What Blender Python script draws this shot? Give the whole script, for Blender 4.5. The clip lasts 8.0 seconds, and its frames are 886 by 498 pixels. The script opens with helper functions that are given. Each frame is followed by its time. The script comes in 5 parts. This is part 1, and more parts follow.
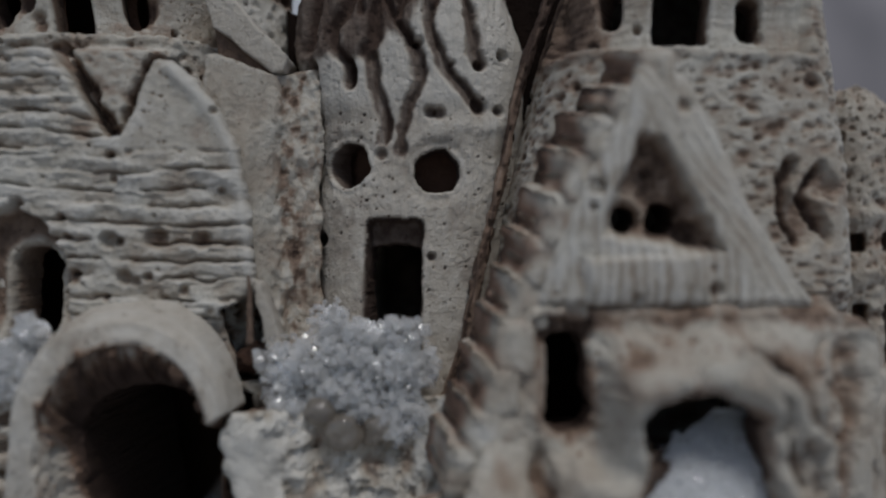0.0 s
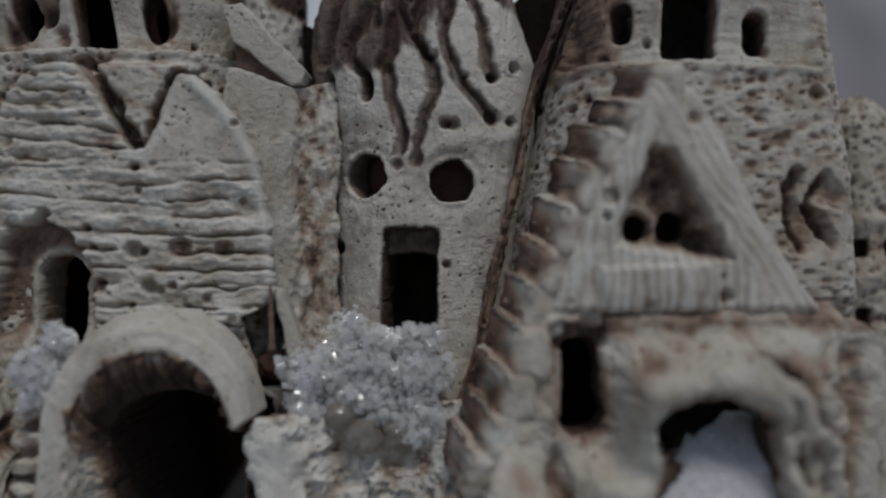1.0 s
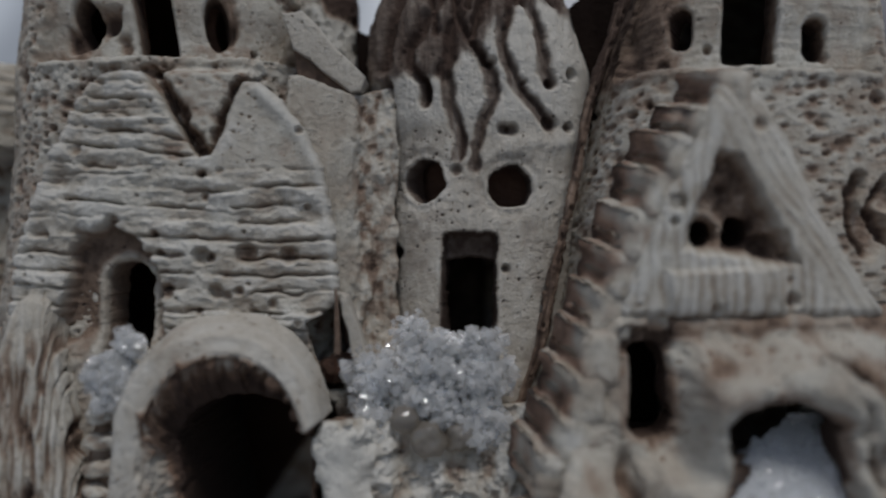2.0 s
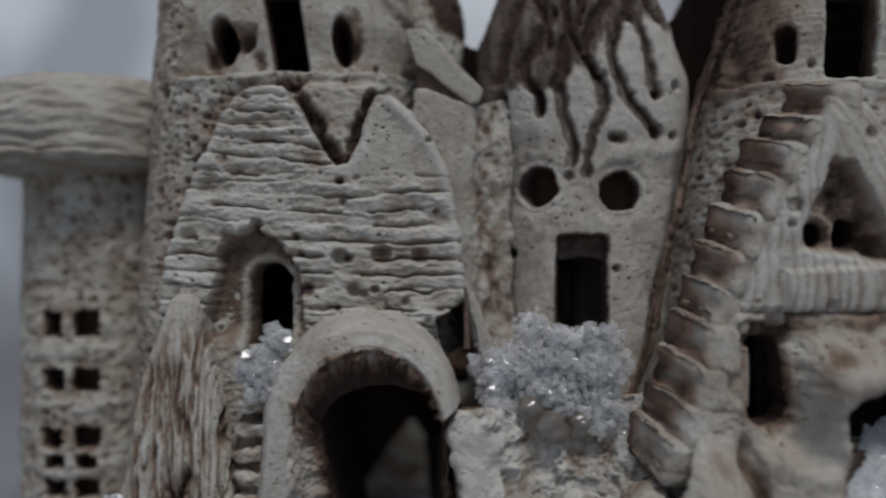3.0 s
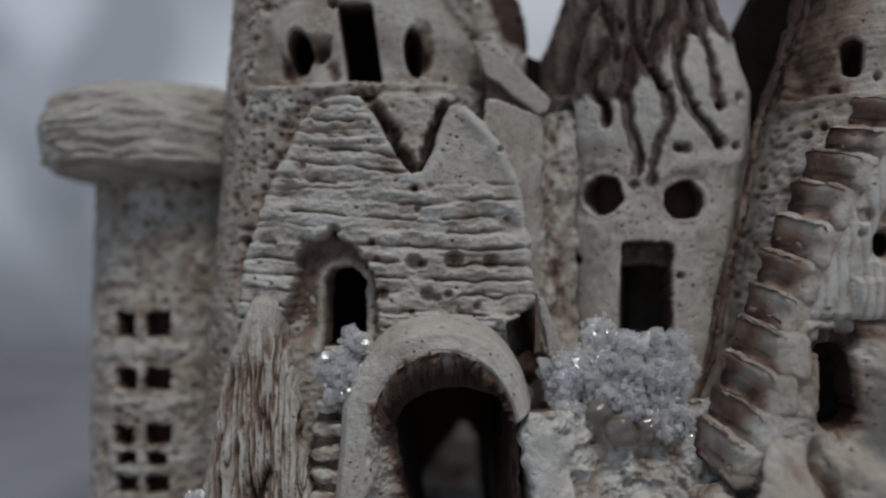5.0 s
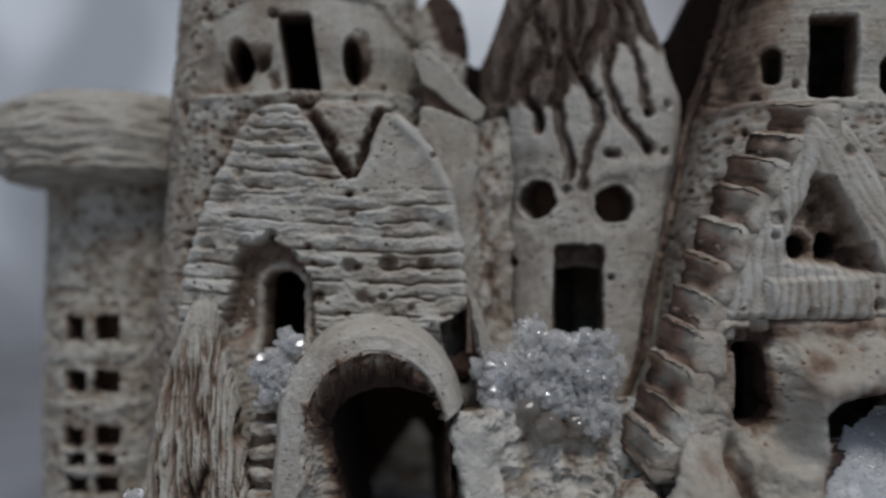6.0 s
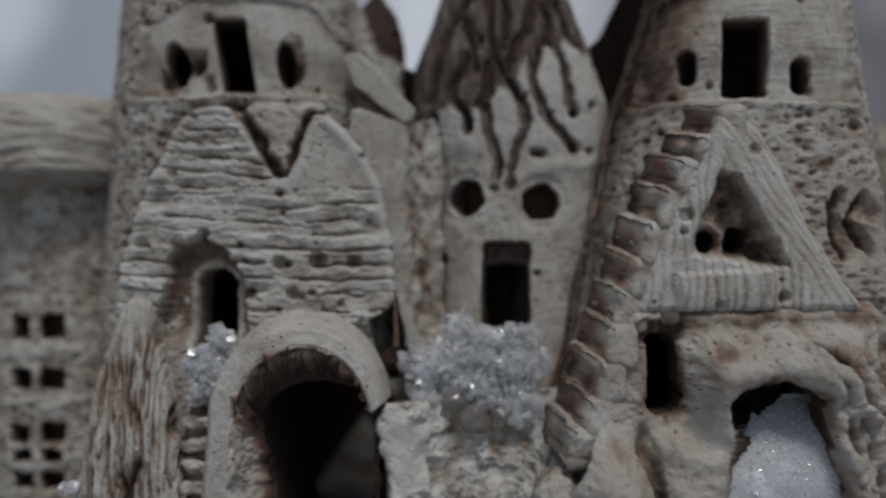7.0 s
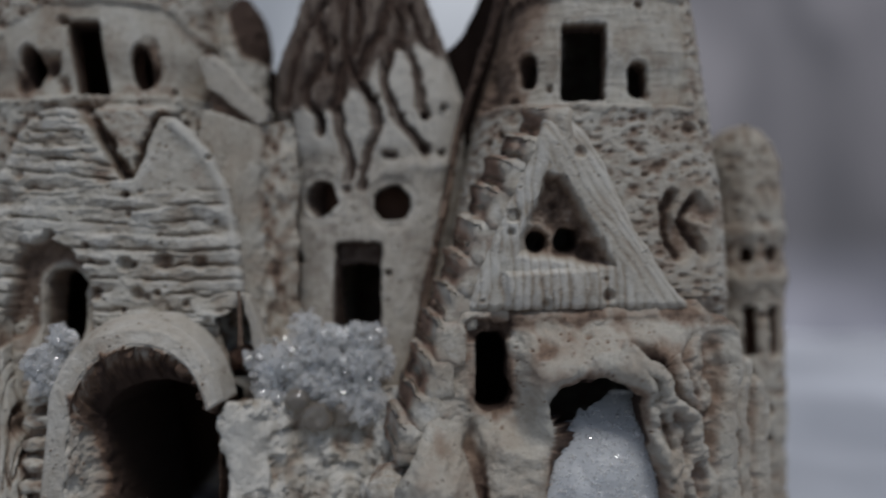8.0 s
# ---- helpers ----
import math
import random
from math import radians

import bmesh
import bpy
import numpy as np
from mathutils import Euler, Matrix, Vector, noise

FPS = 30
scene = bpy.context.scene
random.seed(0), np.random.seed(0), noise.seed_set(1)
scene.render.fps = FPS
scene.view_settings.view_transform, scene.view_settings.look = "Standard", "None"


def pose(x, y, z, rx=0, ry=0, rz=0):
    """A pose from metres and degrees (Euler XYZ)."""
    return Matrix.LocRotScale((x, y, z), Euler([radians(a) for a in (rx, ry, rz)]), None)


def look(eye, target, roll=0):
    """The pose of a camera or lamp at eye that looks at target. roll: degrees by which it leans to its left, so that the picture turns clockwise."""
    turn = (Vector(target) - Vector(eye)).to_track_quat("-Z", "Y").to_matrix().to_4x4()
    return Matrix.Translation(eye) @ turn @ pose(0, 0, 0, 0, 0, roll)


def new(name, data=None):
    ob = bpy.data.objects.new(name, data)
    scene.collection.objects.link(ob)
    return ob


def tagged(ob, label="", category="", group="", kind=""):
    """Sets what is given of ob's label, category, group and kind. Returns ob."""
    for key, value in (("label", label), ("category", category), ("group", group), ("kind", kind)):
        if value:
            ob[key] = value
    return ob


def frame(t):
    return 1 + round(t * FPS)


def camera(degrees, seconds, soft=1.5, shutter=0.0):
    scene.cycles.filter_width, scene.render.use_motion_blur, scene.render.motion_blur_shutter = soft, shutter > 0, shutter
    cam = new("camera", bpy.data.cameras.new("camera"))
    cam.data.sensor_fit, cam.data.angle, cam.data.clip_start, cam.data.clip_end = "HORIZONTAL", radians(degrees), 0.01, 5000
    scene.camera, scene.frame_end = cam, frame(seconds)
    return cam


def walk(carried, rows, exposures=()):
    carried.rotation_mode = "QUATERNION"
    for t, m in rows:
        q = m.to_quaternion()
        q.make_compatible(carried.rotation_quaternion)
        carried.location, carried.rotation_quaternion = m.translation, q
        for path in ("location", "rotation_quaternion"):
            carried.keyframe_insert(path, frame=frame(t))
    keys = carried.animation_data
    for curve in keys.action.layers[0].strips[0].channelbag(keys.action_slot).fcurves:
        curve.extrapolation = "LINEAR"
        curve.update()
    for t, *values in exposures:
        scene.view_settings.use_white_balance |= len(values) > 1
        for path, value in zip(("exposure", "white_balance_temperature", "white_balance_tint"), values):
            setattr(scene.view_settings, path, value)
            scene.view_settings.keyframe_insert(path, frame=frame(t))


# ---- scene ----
cam = camera(63.3, 8.0, 2.1, 0.5)
METRES, EYE, TILT, LEAN, TURN = 0.10, 0.06, 0.0, 0.0, 0.0
ROWS = [
    (0.0, 0.0, 0.0, 0.0, 0.0, 0.0, -0.0),
    (0.5, -0.0027, -0.0275, 0.009, -0.12, 0.01, 0.18),
    (1.0, -0.0266, -0.0285, 0.0115, -0.16, 0.05, 0.23),
    (2.5, -0.1959, -0.0689, 0.0197, 0.29, 0.25, 0.56),
    (3.0, -0.2961, -0.1195, 0.0156, 0.75, 0.41, 0.56),
    (3.5, -0.3657, -0.1339, 0.0304, 1.27, 0.32, 0.41),
    (4.0, -0.4033, -0.1443, 0.0259, 1.59, 0.62, 0.14),
    (4.5, -0.4032, -0.1518, 0.0194, 1.81, 0.64, 0.1),
    (6.0, -0.2948, -0.1871, 0.0205, 1.07, 0.92, 0.38),
    (6.5, -0.2237, -0.238, 0.0442, 0.55, 0.89, 0.71),
    (7.0, -0.1817, -0.226, 0.012, 0.46, 1.0, 0.76),
    (7.5, -0.0352, -0.221, -0.0134, -0.06, 0.98, 0.76),
    (8.0, 0.0682, -0.2474, 0.0094, -0.7, 0.93, 0.86),
]
walk(cam, [(t, pose(0, 0, EYE, TILT, LEAN, TURN) @ pose(METRES * x, METRES * y, METRES * z, 90 + pitch, roll, yaw)) for t, x, y, z, yaw, pitch, roll in ROWS],
     [(0.0, 0.01, 6400, 8), (8.0, 0.01, 6400, 8)])
cam.data.dof.use_dof = True
cam.data.dof.focus_distance = 0.1135
cam.data.dof.aperture_fstop = 5.2

# ---- world and light ----
world = bpy.data.worlds.new("overcast")
scene.world = world
world.use_nodes = True
wn = world.node_tree.nodes
sky = wn.new("ShaderNodeTexSky")
sky.sky_type = "NISHITA"
sky.sun_disc = False
sky.sun_elevation = radians(58)
sky.sun_rotation = radians(200)
sky.dust_density, sky.ozone_density = 1.2, 1.0
wn["Background"].inputs[1].default_value = 0.06
world.node_tree.links.new(sky.outputs[0], wn["Background"].inputs[0])

sun = new("sun", bpy.data.lights.new("sun", "SUN"))
sun.data.energy, sun.data.angle, sun.data.color = 1.5, radians(18), (1.0, 0.975, 0.955)
sun.matrix_world = look((0.10, -0.14, 0.55), (0, 0.1, 0.05))

# ---- materials ----
MM = 0.001


def nodes_of(name):
    m = bpy.data.materials.new(name)
    m.use_nodes = True
    t = m.node_tree
    return m, t, t.nodes["Principled BSDF"]


def noise_node(t, scale, detail=4.0, rough=0.55, distort=0.0):
    c = t.nodes.new("ShaderNodeTexCoord")
    n = t.nodes.new("ShaderNodeTexNoise")
    n.inputs["Scale"].default_value, n.inputs["Detail"].default_value = scale, detail
    n.inputs["Roughness"].default_value, n.inputs["Distortion"].default_value = rough, distort
    t.links.new(c.outputs["Object"], n.inputs["Vector"])
    return n


def ramp_node(t, src, stops):
    r = t.nodes.new("ShaderNodeValToRGB")
    e = r.color_ramp.elements
    while len(e) < len(stops):
        e.new(0.5)
    for k, (p, c) in enumerate(stops):
        e[k].position, e[k].color = p, (*c, 1) if len(c) == 3 else c
    t.links.new(src, r.inputs[0])
    return r


def mix_node(t, kind, fac, a, b):
    m = t.nodes.new("ShaderNodeMix")
    m.data_type, m.blend_type = "RGBA", kind
    for k, v in ((0, fac), (6, a), (7, b)):
        if isinstance(v, (int, float)):
            m.inputs[k].default_value = v
        elif isinstance(v, tuple):
            m.inputs[k].default_value = (*v, 1)
        else:
            t.links.new(v, m.inputs[k])
    return m.outputs[2]


def bump_node(t, p, pairs):
    last = None
    for src, dist, strength in pairs:
        b = t.nodes.new("ShaderNodeBump")
        b.inputs["Distance"].default_value, b.inputs["Strength"].default_value = dist, strength
        t.links.new(src, b.inputs["Height"])
        if last:
            t.links.new(last, b.inputs["Normal"])
        last = b.outputs[0]
    t.links.new(last, p.inputs["Normal"])


def clay(name, light, dark, wash, speck=0.5, rough=0.86, thin=(0.228, 0.155, 0.112), chalk=(0.605, 0.578, 0.53), gloss=0.25):
    """Unglazed clay with a brown oxide wash, which the mesh carries as the attribute 'oxide'."""
    m, t, p = nodes_of(name)
    big = noise_node(t, 95, 5, 0.6, 0.4)
    small = noise_node(t, 900, 4, 0.7)
    grain = noise_node(t, 4200, 3, 0.7)
    tone = mix_node(t, "MIX", ramp_node(t, big.outputs[0], [(0.36, (0, 0, 0)), (0.66, (1, 1, 1))]).outputs[0], light, dark)
    fine = ramp_node(t, small.outputs[0], [(0.34, (0.72, 0.68, 0.64)), (0.58, (1.06, 1.05, 1.04))])
    tone = mix_node(t, "MULTIPLY", 0.75, tone, fine.outputs[0])
    dots = t.nodes.new("ShaderNodeTexVoronoi")
    dots.inputs["Scale"].default_value = 640
    c = t.nodes.new("ShaderNodeTexCoord")
    t.links.new(c.outputs["Object"], dots.inputs["Vector"])
    dot = ramp_node(t, dots.outputs["Distance"], [(0.14, (1, 1, 1)), (0.24, (0, 0, 0))])
    where = ramp_node(t, noise_node(t, 260, 3, 0.6).outputs[0], [(0.5, (0, 0, 0)), (0.62, (speck, speck, speck))])
    dotted = mix_node(t, "MULTIPLY", 1.0, dot.outputs[0], where.outputs[0])
    tone = mix_node(t, "MIX", dotted, tone, wash)
    a = t.nodes.new("ShaderNodeAttribute")
    a.attribute_name = "oxide"
    # uneven wash: thin brown first, dark oxide where it pooled, bare chalky clay where it was wiped off the ridges
    uneven = t.nodes.new("ShaderNodeMath")
    uneven.operation = "MULTIPLY_ADD"
    t.links.new(small.outputs[0], uneven.inputs[0])
    uneven.inputs[1].default_value, uneven.inputs[2].default_value = 0.5, -0.25
    total = t.nodes.new("ShaderNodeMath")
    total.operation = "ADD"
    t.links.new(a.outputs["Fac"], total.inputs[0])
    t.links.new(uneven.outputs[0], total.inputs[1])
    for lo, hi, colour, most in ((-0.05, 0.42, thin, 0.92), (0.38, 0.85, wash, 1.0), (-0.08, -0.40, chalk, 0.8)):
        r = t.nodes.new("ShaderNodeMapRange")
        r.inputs[1].default_value, r.inputs[2].default_value, r.inputs[4].default_value = lo, hi, most
        t.links.new(total.outputs[0], r.inputs[0])
        tone = mix_node(t, "MIX", r.outputs[0], tone, colour)
    t.links.new(tone, p.inputs["Base Color"])
    p.inputs["Roughness"].default_value = rough
    p.inputs["Specular IOR Level"].default_value = gloss
    bump_node(t, p, [(small.outputs[0], 0.0006, 0.8), (grain.outputs[0], 0.0002, 0.6), (dotted, -0.0005, 0.6)])
    return m


CREAM, TAN, OXIDE = (0.500, 0.475, 0.420), (0.385, 0.338, 0.280), (0.058, 0.036, 0.027)
M_CLAY = clay("pale_clay", CREAM, TAN, OXIDE)
M_SMOOTH = clay("smoothed_clay", (0.51, 0.475, 0.42), (0.43, 0.39, 0.335), OXIDE, 0.75, 0.86, (0.140, 0.106, 0.086))
# rear walls: near-black base colour holds the gap's shade besides the brown wash
M_DARK = clay("shade_darkened_wash", (0.016, 0.011, 0.009), (0.012, 0.008, 0.007), (0.008, 0.005, 0.004), 0.3, 0.9, (0.014, 0.009, 0.007), (0.018, 0.012, 0.010), 0.03)
# brown that stands for the shade inside hollows, used on added linings and cores
M_HOLE = clay("hollow_shade_brown", (0.11, 0.058, 0.038), (0.082, 0.044, 0.03), OXIDE, 0.3, 0.9, (0.082, 0.044, 0.03), (0.12, 0.066, 0.045))
M_GATE = clay("brown_gouged_clay", (0.50, 0.465, 0.41), (0.42, 0.38, 0.325), OXIDE, 0.75, 0.86, (0.168, 0.096, 0.060))
M_STEP = clay("brown_washed_shaded_step", CREAM, TAN, OXIDE, 0.7, 0.86, (0.25, 0.15, 0.105))
M_STAIN = clay("oxide_washed_clay", (0.36, 0.30, 0.25), (0.27, 0.21, 0.175), OXIDE, 0.6)


def crystal_material(name, tint, clearness, rough):
    """Clear mineral: partly see-through, the rest glossy and letting light through."""
    m, t, p = nodes_of(name)
    p.inputs["Base Color"].default_value = (*tint, 1)
    p.inputs["Roughness"].default_value = rough
    p.inputs["Specular IOR Level"].default_value = 0.8
    glow = t.nodes.new("ShaderNodeBsdfTranslucent")
    glow.inputs[0].default_value = (*tint, 1)
    clear = t.nodes.new("ShaderNodeBsdfTransparent")
    a, c = t.nodes.new("ShaderNodeMixShader"), t.nodes.new("ShaderNodeMixShader")
    a.inputs[0].default_value, c.inputs[0].default_value = 0.55, clearness
    t.links.new(p.outputs[0], a.inputs[1])
    t.links.new(glow.outputs[0], a.inputs[2])
    t.links.new(a.outputs[0], c.inputs[1])
    t.links.new(clear.outputs[0], c.inputs[2])
    shine = t.nodes.new("ShaderNodeBsdfGlossy")
    shine.inputs["Roughness"].default_value = 0.05
    g = t.nodes.new("ShaderNodeMixShader")
    g.inputs[0].default_value = 0.05
    t.links.new(c.outputs[0], g.inputs[1])
    t.links.new(shine.outputs[0], g.inputs[2])
    t.links.new(g.outputs[0], t.nodes["Material Output"].inputs[0])
    return m


M_CRYSTAL = crystal_material("salt_crystal", (0.96, 0.952, 0.94), 0.69, 0.10)
M_PEBBLE = crystal_material("clear_brown_pebble", (0.35, 0.305, 0.255), 0.30, 0.3)


def salt_material(name, lo, hi, grain):
    m, t, p = nodes_of(name)
    n = noise_node(t, 1500, 4, 0.7)
    t.links.new(ramp_node(t, n.outputs[0], [(0.3, lo), (0.7, hi)]).outputs[0], p.inputs["Base Color"])
    p.inputs["Roughness"].default_value = 0.42
    p.inputs["Subsurface Weight"].default_value = 0.7
    p.inputs["Subsurface Radius"].default_value = (1.0, 1.0, 1.0)
    p.inputs["Subsurface Scale"].default_value = 0.002
    bump_node(t, p, [(n.outputs[0], 0.0004, grain)])
    return m


M_SALT = salt_material("packed_salt", (0.78, 0.785, 0.795), (0.86, 0.865, 0.875), 0.25)
# drift salt: a darker base colour than the heaps' packed salt
M_DRIFT = salt_material("grey_fine_salt", (0.40, 0.405, 0.415), (0.47, 0.475, 0.485), 0.12)


def plain(name, a, b, scale, rough=0.8):
    m, t, p = nodes_of(name)
    n = noise_node(t, scale, 4, 0.5)
    r = ramp_node(t, n.outputs[0], [(0.35, a), (0.65, b)])
    t.links.new(r.outputs[0], p.inputs["Base Color"])
    p.inputs["Roughness"].default_value = rough
    return m


M_CLOTH = plain("grey_cloth", (0.24, 0.245, 0.26), (0.34, 0.345, 0.36), 14)


def grade_across(m, lo, hi):
    """Multiplies the cloth's colour along x: dark at one end, pale at the other."""
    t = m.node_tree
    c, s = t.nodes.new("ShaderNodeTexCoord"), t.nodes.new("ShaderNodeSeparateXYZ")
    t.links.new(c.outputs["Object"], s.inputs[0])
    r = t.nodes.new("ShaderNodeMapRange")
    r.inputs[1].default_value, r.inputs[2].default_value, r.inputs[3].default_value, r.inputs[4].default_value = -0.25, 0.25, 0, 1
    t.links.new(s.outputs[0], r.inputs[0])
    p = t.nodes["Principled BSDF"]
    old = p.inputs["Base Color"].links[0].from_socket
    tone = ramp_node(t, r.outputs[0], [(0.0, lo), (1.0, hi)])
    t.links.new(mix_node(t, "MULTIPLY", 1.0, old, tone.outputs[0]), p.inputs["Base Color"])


grade_across(M_CLOTH, (0.55, 0.55, 0.56), (1.75, 1.78, 1.85))


def backdrop_material():
    m, t, p = nodes_of("glowing_distance")
    c = t.nodes.new("ShaderNodeTexCoord")
    s = t.nodes.new("ShaderNodeSeparateXYZ")
    t.links.new(c.outputs["Object"], s.inputs[0])
    n = noise_node(t, 7.5, 2, 0.45, 0.4)
    mp = t.nodes.new("ShaderNodeMapping")
    mp.inputs["Scale"].default_value = (1, 1, 0.7)
    t.links.new(c.outputs["Object"], mp.inputs[0])
    t.links.new(mp.outputs[0], n.inputs["Vector"])
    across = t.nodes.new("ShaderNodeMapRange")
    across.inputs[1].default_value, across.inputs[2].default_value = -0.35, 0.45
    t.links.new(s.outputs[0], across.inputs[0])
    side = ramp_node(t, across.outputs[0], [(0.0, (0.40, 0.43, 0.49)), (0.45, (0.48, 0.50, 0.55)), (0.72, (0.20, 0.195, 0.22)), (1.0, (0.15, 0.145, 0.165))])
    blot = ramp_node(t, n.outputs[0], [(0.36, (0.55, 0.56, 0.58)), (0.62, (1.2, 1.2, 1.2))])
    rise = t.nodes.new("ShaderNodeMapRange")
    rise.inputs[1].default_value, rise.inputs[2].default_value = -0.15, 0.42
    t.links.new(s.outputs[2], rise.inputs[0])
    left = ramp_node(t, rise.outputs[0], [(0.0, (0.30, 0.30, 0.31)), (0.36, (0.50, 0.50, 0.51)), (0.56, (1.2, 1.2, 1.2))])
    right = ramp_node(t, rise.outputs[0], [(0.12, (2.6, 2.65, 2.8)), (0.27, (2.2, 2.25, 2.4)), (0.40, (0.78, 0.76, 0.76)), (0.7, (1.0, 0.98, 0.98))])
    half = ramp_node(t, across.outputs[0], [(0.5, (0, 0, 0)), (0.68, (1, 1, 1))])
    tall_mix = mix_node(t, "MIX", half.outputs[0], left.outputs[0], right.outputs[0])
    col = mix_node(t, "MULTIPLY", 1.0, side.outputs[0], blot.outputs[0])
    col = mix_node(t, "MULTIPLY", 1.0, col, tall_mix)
    # the sheet glows: bright and dark parts of the distance are painted as emission
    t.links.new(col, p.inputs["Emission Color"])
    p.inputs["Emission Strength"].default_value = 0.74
    p.inputs["Base Color"].default_value = (0.05, 0.05, 0.05, 1)
    p.inputs["Roughness"].default_value = 1.0
    return m


M_BACK = backdrop_material()

# ---- fields on a surface, in millimetres ----


def rnd(i, j, s):
    n = (i.astype(np.int64) * 374761393 + j.astype(np.int64) * 668265263 + s * 974711) & 0xFFFFFFFF
    n = ((n ^ (n >> 13)) * 1274126177) & 0xFFFFFFFF
    n = ((n ^ (n >> 15)) * 2246822519) & 0xFFFFFFFF
    return ((n ^ (n >> 16)) & 0xFFFF) / 65535.0


def vn(x, y, s=0):
    """Smooth value noise, 0 to 1."""
    i, j = np.floor(x), np.floor(y)
    f, g = x - i, y - j
    f, g = f * f * f * (f * (f * 6 - 15) + 10), g * g * g * (g * (g * 6 - 15) + 10)
    a, b = rnd(i, j, s), rnd(i + 1, j, s)
    c, d = rnd(i, j + 1, s), rnd(i + 1, j + 1, s)
    return (a * (1 - f) + b * f) * (1 - g) + (c * (1 - f) + d * f) * g


def fbm(x, y, s=0, n=4):
    t, a, w = 0, 0.5, 0
    for k in range(n):
        t, w = t + a * vn(x * 2 ** k + 13.7 * k, y * 2 ** k + 7.1 * k, s + k), w + a
        a *= 0.55
    return t / w


def pits(x, y, cell, rmin, rmax, share, s=0):
    """Round pits scattered one to a cell: 0 outside, 1 at a pit's middle."""
    x, y = x / cell, y / cell
    i, j = np.floor(x), np.floor(y)
    best = np.zeros_like(x)
    for di in (-1, 0, 1):
        for dj in (-1, 0, 1):
            p, q = i + di, j + dj
            r = (rmin + (rmax - rmin) * rnd(p, q, s + 3) ** 2) / cell
            d2 = ((x - p - 0.15 - 0.7 * rnd(p, q, s)) ** 2 + ((y - q - 0.15 - 0.7 * rnd(p, q, s + 1)) * 1.15) ** 2) / r ** 2
            best = np.maximum(best, np.where(rnd(p, q, s + 2) < share, np.clip(1 - d2, 0, 1), 0))
    return np.sqrt(best)


def step(a, b, x):
    t = np.clip((x - a) / (b - a), 0, 1)
    return t * t * (3 - 2 * t)


def s_box(x, z, x0, x1, z0, z1, r=0.0, lean=0.0):
    """Signed distance to a box with rounded corners; lean: how far its top leans to +x, per unit of height."""
    x = x - lean * (z - (z0 + z1) / 2)
    qx, qz = np.abs(x - (x0 + x1) / 2) - (x1 - x0) / 2 + r, np.abs(z - (z0 + z1) / 2) - (z1 - z0) / 2 + r
    return np.hypot(np.maximum(qx, 0), np.maximum(qz, 0)) + np.minimum(np.maximum(qx, qz), 0) - r


def s_oval(x, z, cx, cz, rx, rz, lean=0.0):
    x = x - lean * (z - cz)
    k = np.hypot((x - cx) / rx, (z - cz) / rz)
    return (k - 1) * min(rx, rz)


def s_arch(x, z, x0, x1, z0, z1):
    """An opening with a round head."""
    r = (x1 - x0) / 2
    c = (x0 + x1) / 2
    head = np.hypot(x - c, z - (z1 - r)) - r
    leg = np.maximum(np.abs(x - c) - r, z0 - z)
    return np.where(z > z1 - r, head, leg)


def s_poly(x, z, pts):
    """Signed distance to a polygon."""
    d = np.full(x.shape, 1e9)
    inside = np.zeros(x.shape, bool)
    for (ax, az), (bx, bz) in zip(pts, pts[1:] + pts[:1]):
        ex, ez = bx - ax, bz - az
        t = np.clip(((x - ax) * ex + (z - az) * ez) / (ex * ex + ez * ez), 0, 1)
        d = np.minimum(d, np.hypot(x - ax - t * ex, z - az - t * ez))
        cross = ((az > z) != (bz > z))
        inside ^= cross & (x < ax + (z - az) * ex / (ez if ez else 1e-9))
    return np.where(inside, -d, d)


def strokes(x, z, lines):
    """Round ridges along polylines (half width, height, points): the height, and the distance from the nearest one in half widths, signed + to its right."""
    top, near = np.zeros_like(x), np.full(x.shape, 9.0)
    for wide, tall, pts in lines:
        for (ax, az), (bx, bz) in zip(pts, pts[1:]):
            ex, ez = bx - ax, bz - az
            t = np.clip(((x - ax) * ex + (z - az) * ez) / (ex * ex + ez * ez), 0, 1)
            dx, dz = x - ax - t * ex, z - az - t * ez
            d = np.hypot(dx, dz) / wide
            top = np.maximum(top, tall * np.sqrt(np.clip(1 - d * d, 0, 1)))
            near = np.where(d < np.abs(near), np.copysign(d, dx), near)
    return top, near


def wob(x, z, amount, size, s=0):
    return amount * (2 * fbm(x / size, z / size, s, 3) - 1)


# ---- meshes ----


def link_mesh(name, co, quads, mat, parent, oxide=None, ngons=(), smooth=True, label=""):
    me = bpy.data.meshes.new(name)
    nq = len(quads)
    loops = np.asarray(quads, np.int32).ravel()
    starts = np.arange(nq, dtype=np.int32) * 4
    for g in ngons:
        starts = np.append(starts, len(loops)).astype(np.int32)
        loops = np.append(loops, np.asarray(g, np.int32))
    me.vertices.add(len(co))
    me.vertices.foreach_set("co", (np.asarray(co, np.float32) * MM).ravel())
    me.loops.add(len(loops))
    me.loops.foreach_set("vertex_index", loops.astype(np.int32))
    me.polygons.add(len(starts))
    me.polygons.foreach_set("loop_start", starts)
    me.polygons.foreach_set("use_smooth", np.full(len(starts), smooth))
    me.update(calc_edges=True)
    me.validate()
    if oxide is not None:
        at = me.attributes.new("oxide", "FLOAT", "POINT")
        at.data.foreach_set("value", np.asarray(oxide, np.float32))
    me.materials.append(mat)
    ob = new(name, me)
    ob.parent = parent
    if label:
        ob["label"] = label
    return ob


def part(name, bm, material, parent, label=""):
    me = bpy.data.meshes.new(name)
    bm.to_mesh(me)
    bm.free()
    me.materials.append(material)
    ob = new(name, me)
    ob.parent = parent
    if label:
        ob["label"] = label
    return ob


